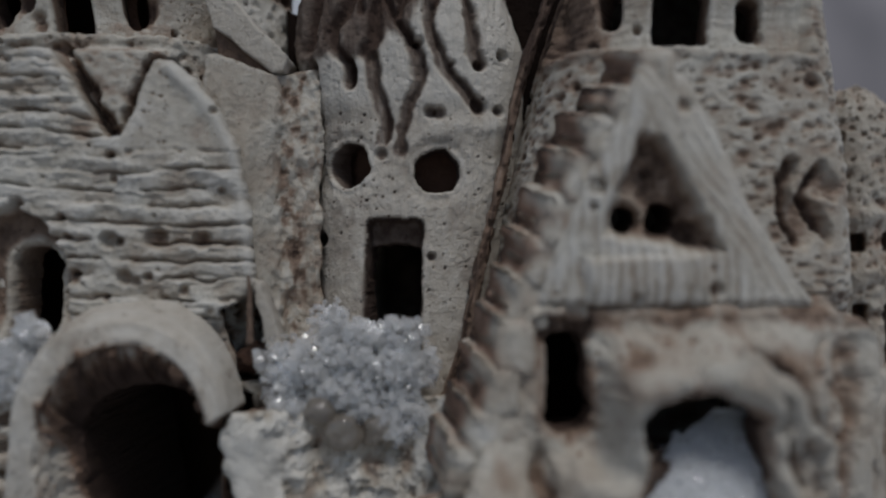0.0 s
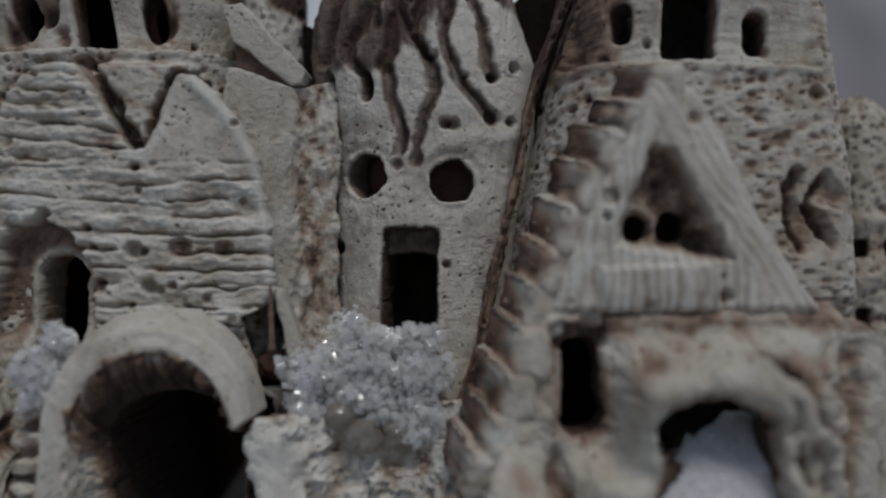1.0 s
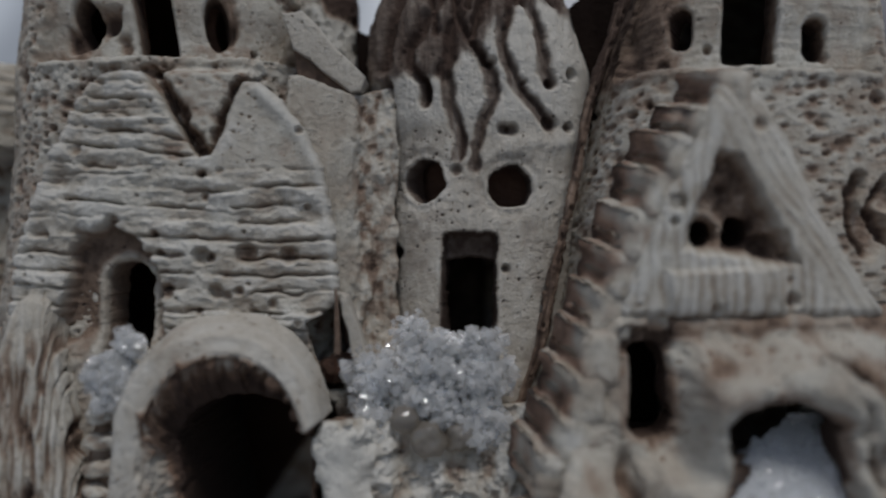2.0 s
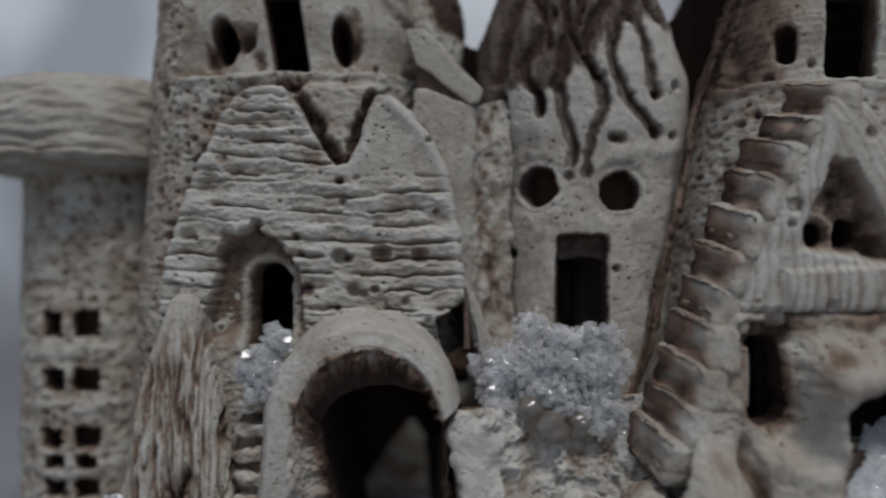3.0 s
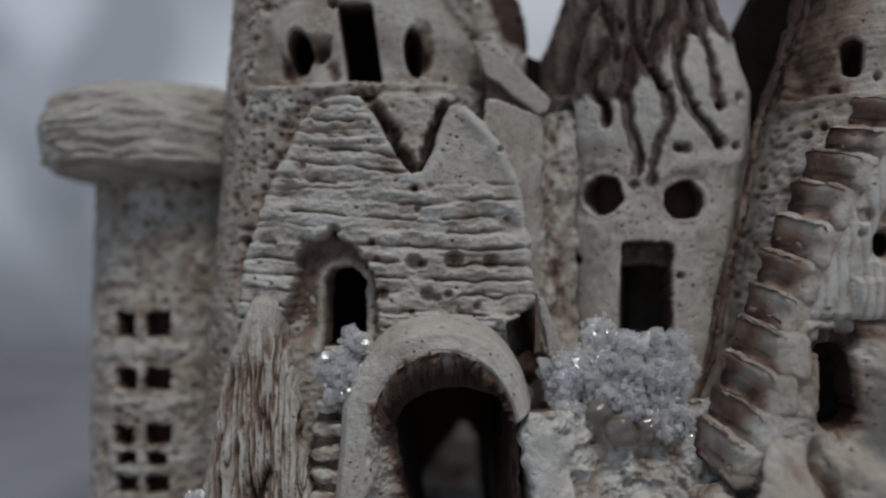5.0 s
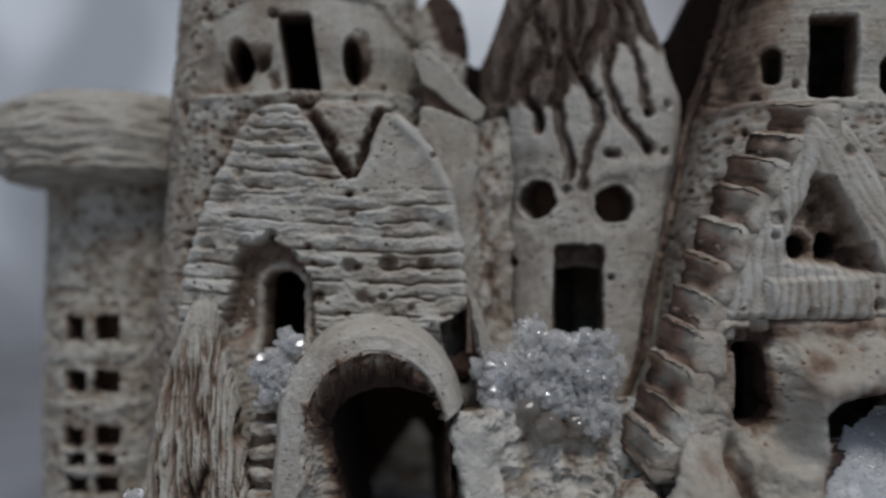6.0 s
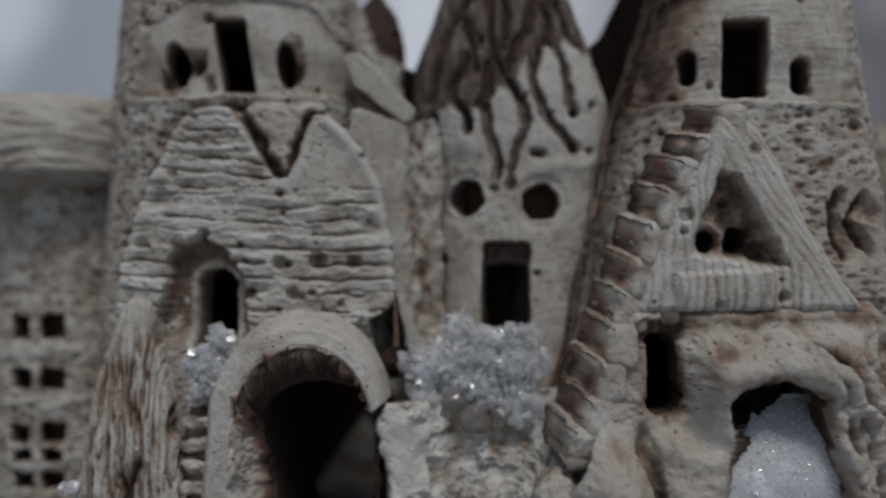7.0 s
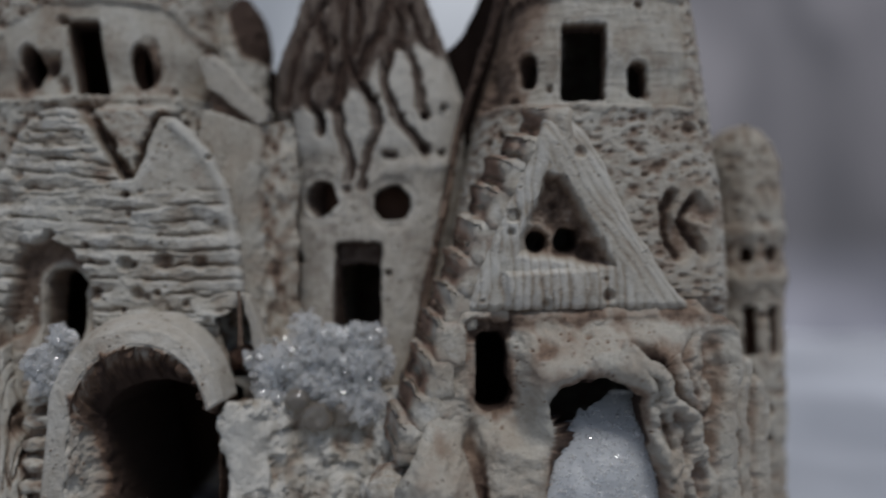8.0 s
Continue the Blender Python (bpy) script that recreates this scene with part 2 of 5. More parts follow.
def sheet(name, U, V, base, mat, parent, solid=None, relief=None, depth=4.0, rows=4, edge=0.4, inner=1.0, top=False, bottom=False, label=""):
    """One sculpted surface: a fine grid bent by base(u, v) into x, y, z and a running length s, carved by relief(x, z, s, f) -> height, oxide
    and cut to solid(x, z, f) < 0; every cut edge is carried inwards by depth. f is 1 where the surface faces the front, -1 at the back."""
    U, V = np.asarray(U, float), np.asarray(V, float)
    I, J = np.meshgrid(np.arange(len(U)), np.arange(len(V)), indexing="ij")

    def at(i, j):
        u = np.interp(i, np.arange(len(U)), U)
        v = np.interp(j, np.arange(len(V)), V)
        x, y, z, s = base(u, v)
        p = np.stack([x, y, z], -1)
        a, b = np.gradient(p, axis=0), np.gradient(p, axis=1)
        n = np.cross(a, b)
        n /= np.linalg.norm(n, axis=-1, keepdims=True) + 1e-12
        return p, n, s

    p, n, s = at(I.astype(float), J.astype(float))
    f = np.where(n[..., 1] < -0.15, 1, np.where(n[..., 1] > 0.15, -1, 0))
    if solid is not None:
        d = solid(p[..., 0], p[..., 2], f)
        gi, gj = np.gradient(d)
        gg = gi * gi + gj * gj + 1e-9
        near = np.abs(d) < 0.62 * np.sqrt(gg)
        lim = (I > 0) & (I < len(U) - 1) & (J > 0) & (J < len(V) - 1)
        di, dj = np.where(near & lim, -d * gi / gg, 0), np.where(near & lim, -d * gj / gg, 0)
        p, n, s = at(I + np.clip(di, -0.62, 0.62), J + np.clip(dj, -0.62, 0.62))
        d = np.where(near, 0.0, d)
    else:
        d = np.full(I.shape, -1e3)
    h, w = relief(p[..., 0], p[..., 2], s, f) if relief is not None else (np.zeros(I.shape), np.zeros(I.shape))
    if edge > 0:
        k = np.clip((d + edge) / edge, 0, 1)
        h = h - edge * (1 - np.sqrt(np.clip(1 - k * k, 0, 1)))
        w = w - 0.12 * np.exp(-((d + 1.3 * edge) / (0.8 * edge)) ** 2)
    q = p + n * h[..., None]
    idx = I * len(V) + J
    ok = (d <= 1e-9)
    keep = ok[:-1, :-1] & ok[1:, :-1] & ok[1:, 1:] & ok[:-1, 1:]
    a, b, c, e = idx[:-1, :-1][keep], idx[1:, :-1][keep], idx[1:, 1:][keep], idx[:-1, 1:][keep]
    quads = np.stack([a, b, c, e], -1)
    co, ox = q.reshape(-1, 3), w.reshape(-1)
    nn = n.reshape(-1, 3)
    ed = np.concatenate([quads[:, [0, 1]], quads[:, [1, 2]], quads[:, [2, 3]], quads[:, [3, 0]]])
    key = np.sort(ed, 1)
    key = key[:, 0] * (len(U) * len(V)) + key[:, 1]
    _, first, count = np.unique(key, return_index=True, return_counts=True)
    rim = ed[first[count == 1]]
    if depth > 0 and len(rim):
        if solid is not None:
            on = np.isin(rim, np.where((d.reshape(-1) == 0))[0]).all(1)
            ii, jj = rim // len(V), rim % len(V)
            border = ((ii == 0) | (ii == len(U) - 1) | (jj == 0) | (jj == len(V) - 1)).all(1)
            rim = rim[on | ~border]
        else:
            rim = rim[:0]
    extra = []
    if depth > 0 and len(rim):
        vs = np.unique(rim)
        number = {v: k for k, v in enumerate(vs)}
        ra = np.array([number[v] for v in rim[:, 0]])
        rb = np.array([number[v] for v in rim[:, 1]])
        lo = vs
        offs = len(co)
        allco, allox = [co], [ox]
        for k in range(1, rows + 1):
            t = k / rows
            base_p = co[vs] - nn[vs] * depth * t
            jit = 0.28 * np.stack([vn(base_p[:, 1] * 0.9 + 5, base_p[:, 2] * 0.9 + base_p[:, 0], 41) - 0.5, 0 * t * base_p[:, 0],
                                   vn(base_p[:, 1] * 0.9 + 9, base_p[:, 0] * 0.9 + base_p[:, 2], 43) - 0.5], -1)
            allco.append(base_p + jit)
            # oxide on cut sides grows inwards, so openings read darker
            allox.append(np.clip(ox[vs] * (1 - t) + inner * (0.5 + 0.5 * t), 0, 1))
            hi = offs + (k - 1) * len(vs) + np.arange(len(vs))
            extra.append(np.stack([lo[rb], lo[ra], hi[ra], hi[rb]], -1))
            lo = hi
        co, ox = np.concatenate(allco), np.concatenate(allox)
        quads = np.concatenate([quads] + extra)
    ng = []
    if top:
        ng.append(idx[:, -1])
    if bottom:
        ng.append(idx[::-1, 0])
    used = np.zeros(len(co), bool)
    used[quads.ravel()] = True
    for g in ng:
        used[g] = True
    renum = np.cumsum(used) - 1
    return link_mesh(name, co[used], renum[quads], mat, parent, ox[used], [renum[g] for g in ng], label=label)


def shell(profile, n=2.6):
    """base() of a tower: profile rows of z, left x, right x, front y, back y; n sets how square it is. u from -1 to 1 runs round it, 0 at the front."""
    pr = np.array(profile, float)
    t = np.linspace(-math.pi, math.pi, 4001)
    ex = np.sign(np.sin(t)) * np.abs(np.sin(t)) ** (2 / n)
    ey = np.sign(np.cos(t)) * np.abs(np.cos(t)) ** (2 / n)
    run = np.concatenate([[0], np.cumsum(np.hypot(np.diff(ex), np.diff(ey)))])
    run = run / run[-1] * 2 - 1
    mid = pr[len(pr) // 2]
    about = 2 * (mid[2] - mid[1] + mid[4] - mid[3]) * 0.9

    def base(u, v):
        l, r, f, b = (np.interp(v, pr[:, 0], pr[:, k]) for k in (1, 2, 3, 4))
        sx, cy = np.interp(u, run, ex), np.interp(u, run, ey)
        return (l + r) / 2 + (r - l) / 2 * sx, (f + b) / 2 - (b - f) / 2 * cy, v + 0 * u, u * about / 2
    return base


def around(fine, coarse=0.012, lo=-0.56, hi=0.56):
    """u values for a shell, fine on the front, coarse behind."""
    return np.concatenate([np.arange(-1, lo, coarse), np.arange(lo, hi, fine), np.arange(hi, 1, coarse), [1.0]])


def front(fy):
    """base() of a panel that faces the front: u is x, v is z, y = fy(x, z)."""
    return lambda u, v: (u, fy(u, v), v, u)


# ---- carving ----


def pitted(x, z, s, amount=1.0, seed=0, wide=1.0):
    s = s / wide
    a = pits(s, z, 1.7, 0.35, 0.95, 0.62, seed)
    b = pits(s, z, 3.4, 0.5, 1.5, 0.35, seed + 10)
    c = fbm(s / 2.2, z / 1.7, seed + 20)
    h = -0.8 * a - 1.1 * b + 1.3 * (c - 0.5) + 0.8 * (fbm(s / 9, z / 9, seed + 30, 2) - 0.5)
    return amount * h, np.clip(0.5 * a + 0.65 * b + 1.6 * (0.48 - c), -0.22, 0.8)


def torn(s, z, pitch, seed, bend, half):
    """Level tears in clay: the depth of the tear (0 to 1), how far up its plate each place lies, and a height for each plate."""
    ph = z / pitch + bend * fbm(s / 26, z / 14, seed, 2) + 0.62 * fbm(s / 7, z / 5, seed + 3, 3) + 0.10 * vn(s / 0.9, z / 1.2, seed + 4)
    k = np.floor(ph)
    f = ph - k
    low = step(0.30, 0.62, vn(s / 4.2 + 3.1 * k, k * 5.3, seed + 7))
    high = step(0.30, 0.62, vn(s / 4.2 + 3.1 * (k + 1), (k + 1) * 5.3, seed + 7))
    wide = half * (0.55 + 0.9 * vn(s / 1.7, k * 3.3, seed + 8))
    tear = np.maximum(low * np.exp(-(f * pitch / wide) ** 2), high * np.exp(-((1 - f) * pitch / (0.6 * wide)) ** 2))
    plate = vn(s / 5.5 + 7.7 * k, k * 2.9, seed + 9) - 0.5
    join = 1 - np.exp(-(np.minimum(f, 1 - f) * pitch / 0.35) ** 2)
    return tear, f, plate * join


def barked(x, z, s, seed=0):
    """Clay torn into uneven level plates, with finer tears between."""
    z1 = z + 0.03 * s
    t1, f1, p1 = torn(s, z1, 2.6, seed, 1.0, 0.38)
    t2, _, p2 = torn(s, z1, 1.3, seed + 30, 1.0, 0.24)
    some = step(0.42, 0.62, vn(s / 6, z / 2.5, seed + 50))
    holes = pits(s, z, 3.3, 0.3, 0.75, 0.22, seed + 13)
    c = fbm(s / 3.2, z / 1.6, seed + 15, 4)
    crumb = fbm(s / 0.8, z / 0.6, seed + 19, 3)
    h = -1.1 * t1 - 0.34 * t2 * some + 0.75 * p1 + 0.35 * p2 + 0.25 * (f1 - 0.5) + 0.8 * (c - 0.5) + 0.35 * (crumb - 0.5) + 0.9 * (fbm(s / 7, z / 4, seed + 17, 2) - 0.5) - 0.7 * holes
    w = np.clip(0.46 * t1 + 0.19 * t2 * some + 0.55 * holes - 0.30 * p1 + 0.75 * (0.43 - c) + 0.3 * (0.5 - crumb) - 0.12 * f1, -0.38, 0.8)
    return h, w


def ribbed(x, z, s, pitch=1.75, seed=0):
    """Upright thatch ribs."""
    q = s / pitch + 1.8 * (fbm(s / 5, z / 12, seed, 3) - 0.5)
    f = q - np.floor(q)
    hump = np.sqrt(np.clip(1 - (2 * f - 1) ** 2, 0, 1))
    c = fbm(s / 1.5, z / 3.0, seed + 3)
    holes = pits(s, z, 4.2, 0.35, 0.8, 0.3, seed + 5)
    h = 0.6 * (hump - 0.8) + 0.6 * (c - 0.5) - 0.6 * holes
    return h, np.clip(0.55 * (0.6 - hump) + 0.6 * holes + 0.8 * (0.46 - c), -0.35, 0.7)


def plastered(x, z, s, seed=0, holes=0.4):
    patch = step(0.42, 0.6, fbm(s / 6, z / 6, seed + 11, 3))
    a = pits(s, z, 1.15, 0.10, 0.34, holes, seed) * patch
    c = 0.6 * fbm(s / 6, z / 6, seed + 7) + 0.4 * fbm(s / 1.6, z / 1.6, seed + 8)
    h = 0.5 * (c - 0.5) - 0.35 * a + 0.1 * (fbm(s / 0.9, z / 0.9, seed + 9, 3) - 0.5)
    return h, np.clip(0.75 * a * (a > 0.3) + 0.9 * (0.47 - c), -0.25, 0.7)


def sunk(h, w, d, depth, soft=0.35, stain=0.3):
    """Press the region d < 0 in by depth."""
    k = 1 - step(-soft, soft, d)
    return h - depth * k, np.clip(w + stain * np.clip(1 - np.abs(d) / (2.2 * soft), 0, 1), -0.4, 0.9)


def bowl(h, w, x, z, cx, cz, r, depth, stain=0.5):
    d = np.hypot(x - cx, z - cz) / r
    k = np.clip(1 - d * d, 0, 1)
    return h - depth * np.sqrt(k), np.clip(w + stain * k, -0.4, 0.9)

# ---- setting ----


def table_and_backdrop():
    bm = bmesh.new()
    bmesh.ops.create_grid(bm, x_segments=60, y_segments=60, size=0.62)
    for v in bm.verts:
        v.co.z = -0.0035 + 0.003 * noise.noise(Vector((v.co.x * 20, v.co.y * 20, 0)))
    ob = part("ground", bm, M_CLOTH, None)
    tagged(ob, "white cloth-covered table top under the clay castle", "table top", kind="structure")
    bm = bmesh.new()
    pts = [(-0.61, 0.10), (-0.56, 0.36), (-0.36, 0.54), (0.0, 0.60), (0.36, 0.54), (0.56, 0.36), (0.61, 0.10)]
    for (ax, ay), (bx, by) in zip(pts, pts[1:]):
        bm.faces.new([bm.verts.new(c) for c in ((ax, ay, -0.01), (bx, by, -0.01), (bx, by, 0.5), (ax, ay, 0.5))])
    bmesh.ops.remove_doubles(bm, verts=bm.verts[:], dist=1e-5)
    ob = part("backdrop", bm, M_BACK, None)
    tagged(ob, "glowing sheet painted as pale blue-grey blurred distance behind the clay castle", "backdrop", kind="structure")


table_and_backdrop()

# ---- the clay castle ----
castle = new("clay_castle")
tagged(castle, "hand-carved pale clay miniature castle with brown oxide wash", "castle model")

# tall tower with the gate
LEFT = [(0, -91, -25, 103, 168), (50, -89.5, -27, 106, 166), (78, -87.4, -30, 108.2, 164), (93, -86.6, -33, 108.6, 162), (108, -85.4, -36, 110, 160), (126, -84, -39, 112, 158)]
GATE = (-42.5, 36.0)


# outline of the bark-like front that stands before the left tower
FACADE = [(-79, 0), (-78, 50), (-76.6, 62), (-72.1, 74), (-66.8, 85), (-64.5, 88), (-60, 89.2), (-56.8, 89), (-54, 85), (-50.5, 79), (-48.2, 75.8), (-46.2, 76.2), (-44.9, 79),
          (-42.6, 85.5), (-41.6, 87.4), (-39.0, 87.2), (-35.6, 84.4), (-32.3, 80.4), (-29.6, 74.6), (-28.2, 67), (-27, 54), (-32.5, 51), (-30, 44), (-29, 0)]


def left_solid(x, z, f):
    d = np.full(x.shape, -50.0)
    fr = [s_oval(x, z, -68.8, 98.8, 2.4, 4.1, -0.12), s_box(x, z, -60.9, -54.6, 92.8, 107.4, 0.8, -0.14), s_oval(x, z, -47.6, 98.8, 2.1, 4.4, -0.10),
          s_box(x, z, -66.5, -63.5, 113.6, 118, 0.8), s_box(x, z, -58, -52, 113.5, 122, 0.8), s_box(x, z, -47, -44.4, 113.6, 118, 0.8),
          s_oval(x, z, GATE[0] + 1, 30, 14, 17), s_box(x, z, GATE[0] - 13, GATE[0] + 14, 1, 30), s_arch(x, z, -63.6, -55.6, 47, 61)]
    bk = [s_poly(x, z, [(-57, 1), (-54, 3), (-43.4, 18.5), (-38.6, 24), (-33.5, 19), (-31.5, 1)])]
    for q in fr:
        d = np.where(f == 1, np.maximum(d, -q), d)
    for q in bk:
        d = np.where(f == -1, np.maximum(d, -q), d)
    return d


def left_relief(x, z, s, f):
    h, w = pitted(x, z * 1.15, s, 0.75, 3)
    w = 0.85 * w
    # flank: softer pits, plus contact shade by the turret added as oxide
    flank = step(-76, -81, x)
    h, w = h * (1 - 0.35 * flank), w * (1 - 0.45 * flank) + 0.12 * flank
    ps, pw = plastered(x, z, s, 5, 0.25)
    panel = np.minimum(s_poly(x, z + wob(x, z, 0.4, 3.5, 7), [(-77.5, 92.6), (-34.5, 92.8), (-38, 103), (-43, 109.5), (-52, 111.2), (-66, 110.5), (-74, 106)]),
                       s_box(x, z, -72, -41, 113.2, 124, 1.5)) + wob(x, z, 0.5, 3, 8)
    k = np.where(f == 1, 1 - step(-0.5, 0.3, panel), 0)
    h, w = h * (1 - k) + (ps - 0.7 - 1.7 * step(103, 95, z)) * k, w * (1 - k) + pw * k
    cuts = np.minimum(np.minimum(s_poly(x, z, [(-67.5, 101.5), (-62.6, 101.2), (-63.2, 97.8), (-66, 96.2)]), s_poly(x, z, [(-72.4, 98.5), (-70, 97.5), (-68.5, 94.2), (-72.6, 94.6)])),
                      np.minimum(s_oval(x, z, -46.4, 99.5, 2.1, 4.4, -0.1), s_oval(x, z, -62.4, 96.4, 1.2, 0.9))) + wob(x, z, 0.7, 1.8, 14)
    g = np.where(f == 1, 1 - step(-0.6, 0.5, cuts), 0)
    h, w = h - 1.0 * g, np.clip(w + 0.5 * g + 0.3 * k * step(97.5, 94, z) * step(0.4, 0.6, fbm(x / 2.5, z / 1.5, 16)), -0.3, 0.8)
    lip = np.exp(-((panel - 0.9) / 0.8) ** 2) * (f == 1) * (z < 95)
    h, w = h + 0.4 * lip, w * (1 - 0.6 * lip)
    # shade beside the facade's proud left edge, put into oxide along a groove
    crease_shade = np.where(f == 1, np.exp(-((s_poly(x, z, FACADE) - 1.6) / 1.8) ** 2), 0) * step(-58, -63, x) * step(54, 60, z) * step(93, 88, z)
    h, w = h - 0.8 * crease_shade, w + 0.27 * crease_shade * (0.5 + fbm(x / 2, z / 2, 26, 3))
    # notch lines: brown stain on both arms, with the gap's shade painted in
    vee = np.minimum(s_poly(x, z, [(-56.2, 90), (-48.2, 75.5), (-47.2, 75.5), (-55.0, 90)]), s_poly(x, z, [(-47.8, 75.0), (-45.9, 75.0), (-41.6, 88.5), (-44.2, 88.5)])) + wob(x, z, 0.7, 1.8, 12)
    vin = np.where(f == 1, 1 - step(-0.5, 1.5, s_poly(x, z, [(-55.6, 90.2), (-47.4, 74), (-43, 90.2)])), 0) * step(91, 88.5, z)
    h, w = h * (1 - 0.65 * vin) + 4.4 * vin, w * (1 - 0.4 * vin)
    g = np.where(f == 1, 1 - step(-0.2, 0.9, vee), 0)
    h, w = h - 2.6 * g, np.clip(w + (0.68 - 0.06 * step(-47, -45, x)) * g, -0.3, 0.9)
    for cx, cz, r, dep in ((-64.8, 98.6, 2.0, 1.2), (-45.6, 97.6, 1.9, 1.2), (-71.2, 95.8, 1.8, 0.8), (-62.4, 94.6, 1.3, 0.8), (-41.3, 94.6, 0.6, 1.5),
                           (-62.6, 107.4, 1.1, 2.0), (-78.3, 65.0, 1.1, 1.5), (-79.5, 90.0, 1.2, 1.2), (-37, 104, 1.0, 1.4)):
        h, w = bowl(h, w, x, z, cx, cz, r, dep, 0.7)
    return h, w


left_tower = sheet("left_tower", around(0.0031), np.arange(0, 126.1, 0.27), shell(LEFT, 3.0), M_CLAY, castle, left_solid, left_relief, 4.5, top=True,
                   label="pitted pale clay tower with narrow dark windows")

# added inner shell, dark brown in place of the tower's unlit inside
INNER = [(z, l + 6.5, r - 6.5, f + 6.5, k - 6.5) for z, l, r, f, k in LEFT]
sheet("shade_lining", around(0.012, 0.02), np.arange(0, 122.1, 0.8), shell(INNER, 3.0), M_HOLE, left_tower, left_solid, lambda x, z, s, f: (1.2 * (fbm(s / 5, z / 5, 25) - 0.5), 0 * x + 0.1), 0, edge=0, top=True)
# added mound that dims what shows through the gate's back opening
REAR = [(-2, -74, -8, 180, 200), (40, -72, -10, 181, 198), (60, -66, -18, 184, 196)]
sheet("gate_view_blocker", around(0.02, 0.05), np.arange(-2, 60.5, 1.0), shell(REAR, 2.6), M_CLAY, castle, None, lambda x, z, s, f: pitted(x, z, s, 0.8, 15), 0, edge=0, top=True)

# bark-carved front of that tower


def facade_y(x, z):
    q = (x + 52) / 25.0
    return 102.2 + (3.6 - 1.5 * (q < 0)) * np.abs(q) ** 2.6 + 0.012 * (z - 60) * (z > 60)


def facade_solid(x, z, f):
    d = s_poly(x, z, FACADE) + wob(x, z, 0.35, 2.5, 4)
    d = np.maximum(d, -s_oval(x, z, GATE[0], 36, 11.5, 12.5))
    d = np.maximum(d, -s_box(x, z, GATE[0] - 12, GATE[0] + 14, -1, 37))
    return np.maximum(d, -(s_arch(x, z, -63.2, -56.0, 45, 60.6) + wob(x, z, 0.4, 2, 5)))


def facade_relief(x, z, s, f):
    h, w = barked(x, z, s, 21)
    w = w - 0.07
    a, b = plastered(x, z, s, 31, 0.35)
    r = step(-47.0, -45.0, x) * step(72.6, 75.6, z + 0.06 * (x + 40) + wob(x, z, 0.8, 4, 9))
    h, w = h * (1 - r) + (a + 0.3 * (fbm(x / 2.5, z / 2.5, 3) - 0.5)) * r, w * (1 - r) + b * r
    slope = np.clip((z - 76) / 10, 0, 1)
    h = h - 0.3 * slope
    brim = np.exp(-((s_poly(x, z, FACADE) + 1.3) / 1.1) ** 2) * np.maximum(step(-42, -38, x), 0.8 * step(-63, -66, x)) * step(50, 56, z) * (0.6 + 0.5 * fbm(x / 3, z / 5, 39, 2))
    h, w = h * (1 - 0.75 * brim) + 0.7 * brim, w * (1 - 0.8 * brim) - 0.22 * brim
    niche = s_poly(x, z, [(-70, 45), (-69.6, 52), (-68, 56.6), (-67.4, 62), (-65.4, 64.6), (-61.5, 66.4), (-57.8, 64.8), (-55, 61.2), (-53.9, 54.8), (-53.9, 45)]) + wob(x, z, 1.2, 2.8, 6)
    k = 1 - step(-0.7, 0.4, niche)
    inside, iw = plastered(x, z, s, 35, 0.5)
    dep = 3.6
    lip = np.exp(-((s_arch(x, z, -63.0, -56.1, 45, 60.4) - 0.7) / 0.9) ** 2)
    lip = lip * step(0.25, 0.6, vn(x / 2.2, z / 2.6, 37) + 0.15)
    h, w = h * (1 - k) + (inside * 2.2 - dep + 0.8 * lip) * k, w * (1 - k) + np.clip(iw + 0.42 * step(0.6, 2.0, s_arch(x, z, -63.0, -56.1, 45, 60.4)) + 0.25, 0, 0.8) * k * (1 - 0.75 * lip)
    for cx, cz, r, dep in ((-47.6, 61.2, 1.5, 2.0), (-46.2, 61.0, 0.9, 1.2), (-41.0, 61.6, 1.7, 2.1), (-34.8, 61.2, 1.5, 1.6), (-53, 56.0, 1.3, 1.5), (-45.4, 56.0, 1.3, 1.4), (-43.8, 55.4, 0.8, 1.0), (-66.5, 77.2, 1.0, 1.2),
                           (-61, 66.6, 1.0, 1.4), (-42, 56, 0.8, 0.9), (-37.2, 54, 0.8, 1.0), (-48, 53, 0.7, 0.9), (-51.5, 77.5, 2.2, 0.8), (-68.8, 49.5, 1.6, 1.2), (-47.6, 73.4, 0.8, 1.2),
                           (-47.0, 70, 0.7, 0.9), (-33.3, 80, 0.7, 0.9)):
        h, w = bowl(h, w, x, z, cx, cz, r, dep, 0.65)
    low = step(51, 46, z)
    ro = fbm(x / 3.5, z / 3.5, 61)
    h = h * (1 - low) + low * (2.4 * (ro - 0.5) - 1.2)
    w = w * (1 - low) + low * np.clip(1.5 * (0.5 - ro), 0, 0.6)
    return h, w


sheet("facade", np.arange(-80, -25.9, 0.19), np.arange(0, 91, 0.19), front(facade_y), M_CLAY, castle, facade_solid, facade_relief, 6.0, 6, 0.9, 0.5,
      label="torn bark-like clay front with a notched crest")

# gate collar and its gouged tunnel
GP = [(-16.4, 8.0), (-15.7, 2.4), (-14.6, 0.3), (-11.9, -0.3), (-11.2, 0.3), (-10.8, 1.8), (-10.0, 5.4), (-10.6, 14.0), (-10.6, 40.0)]


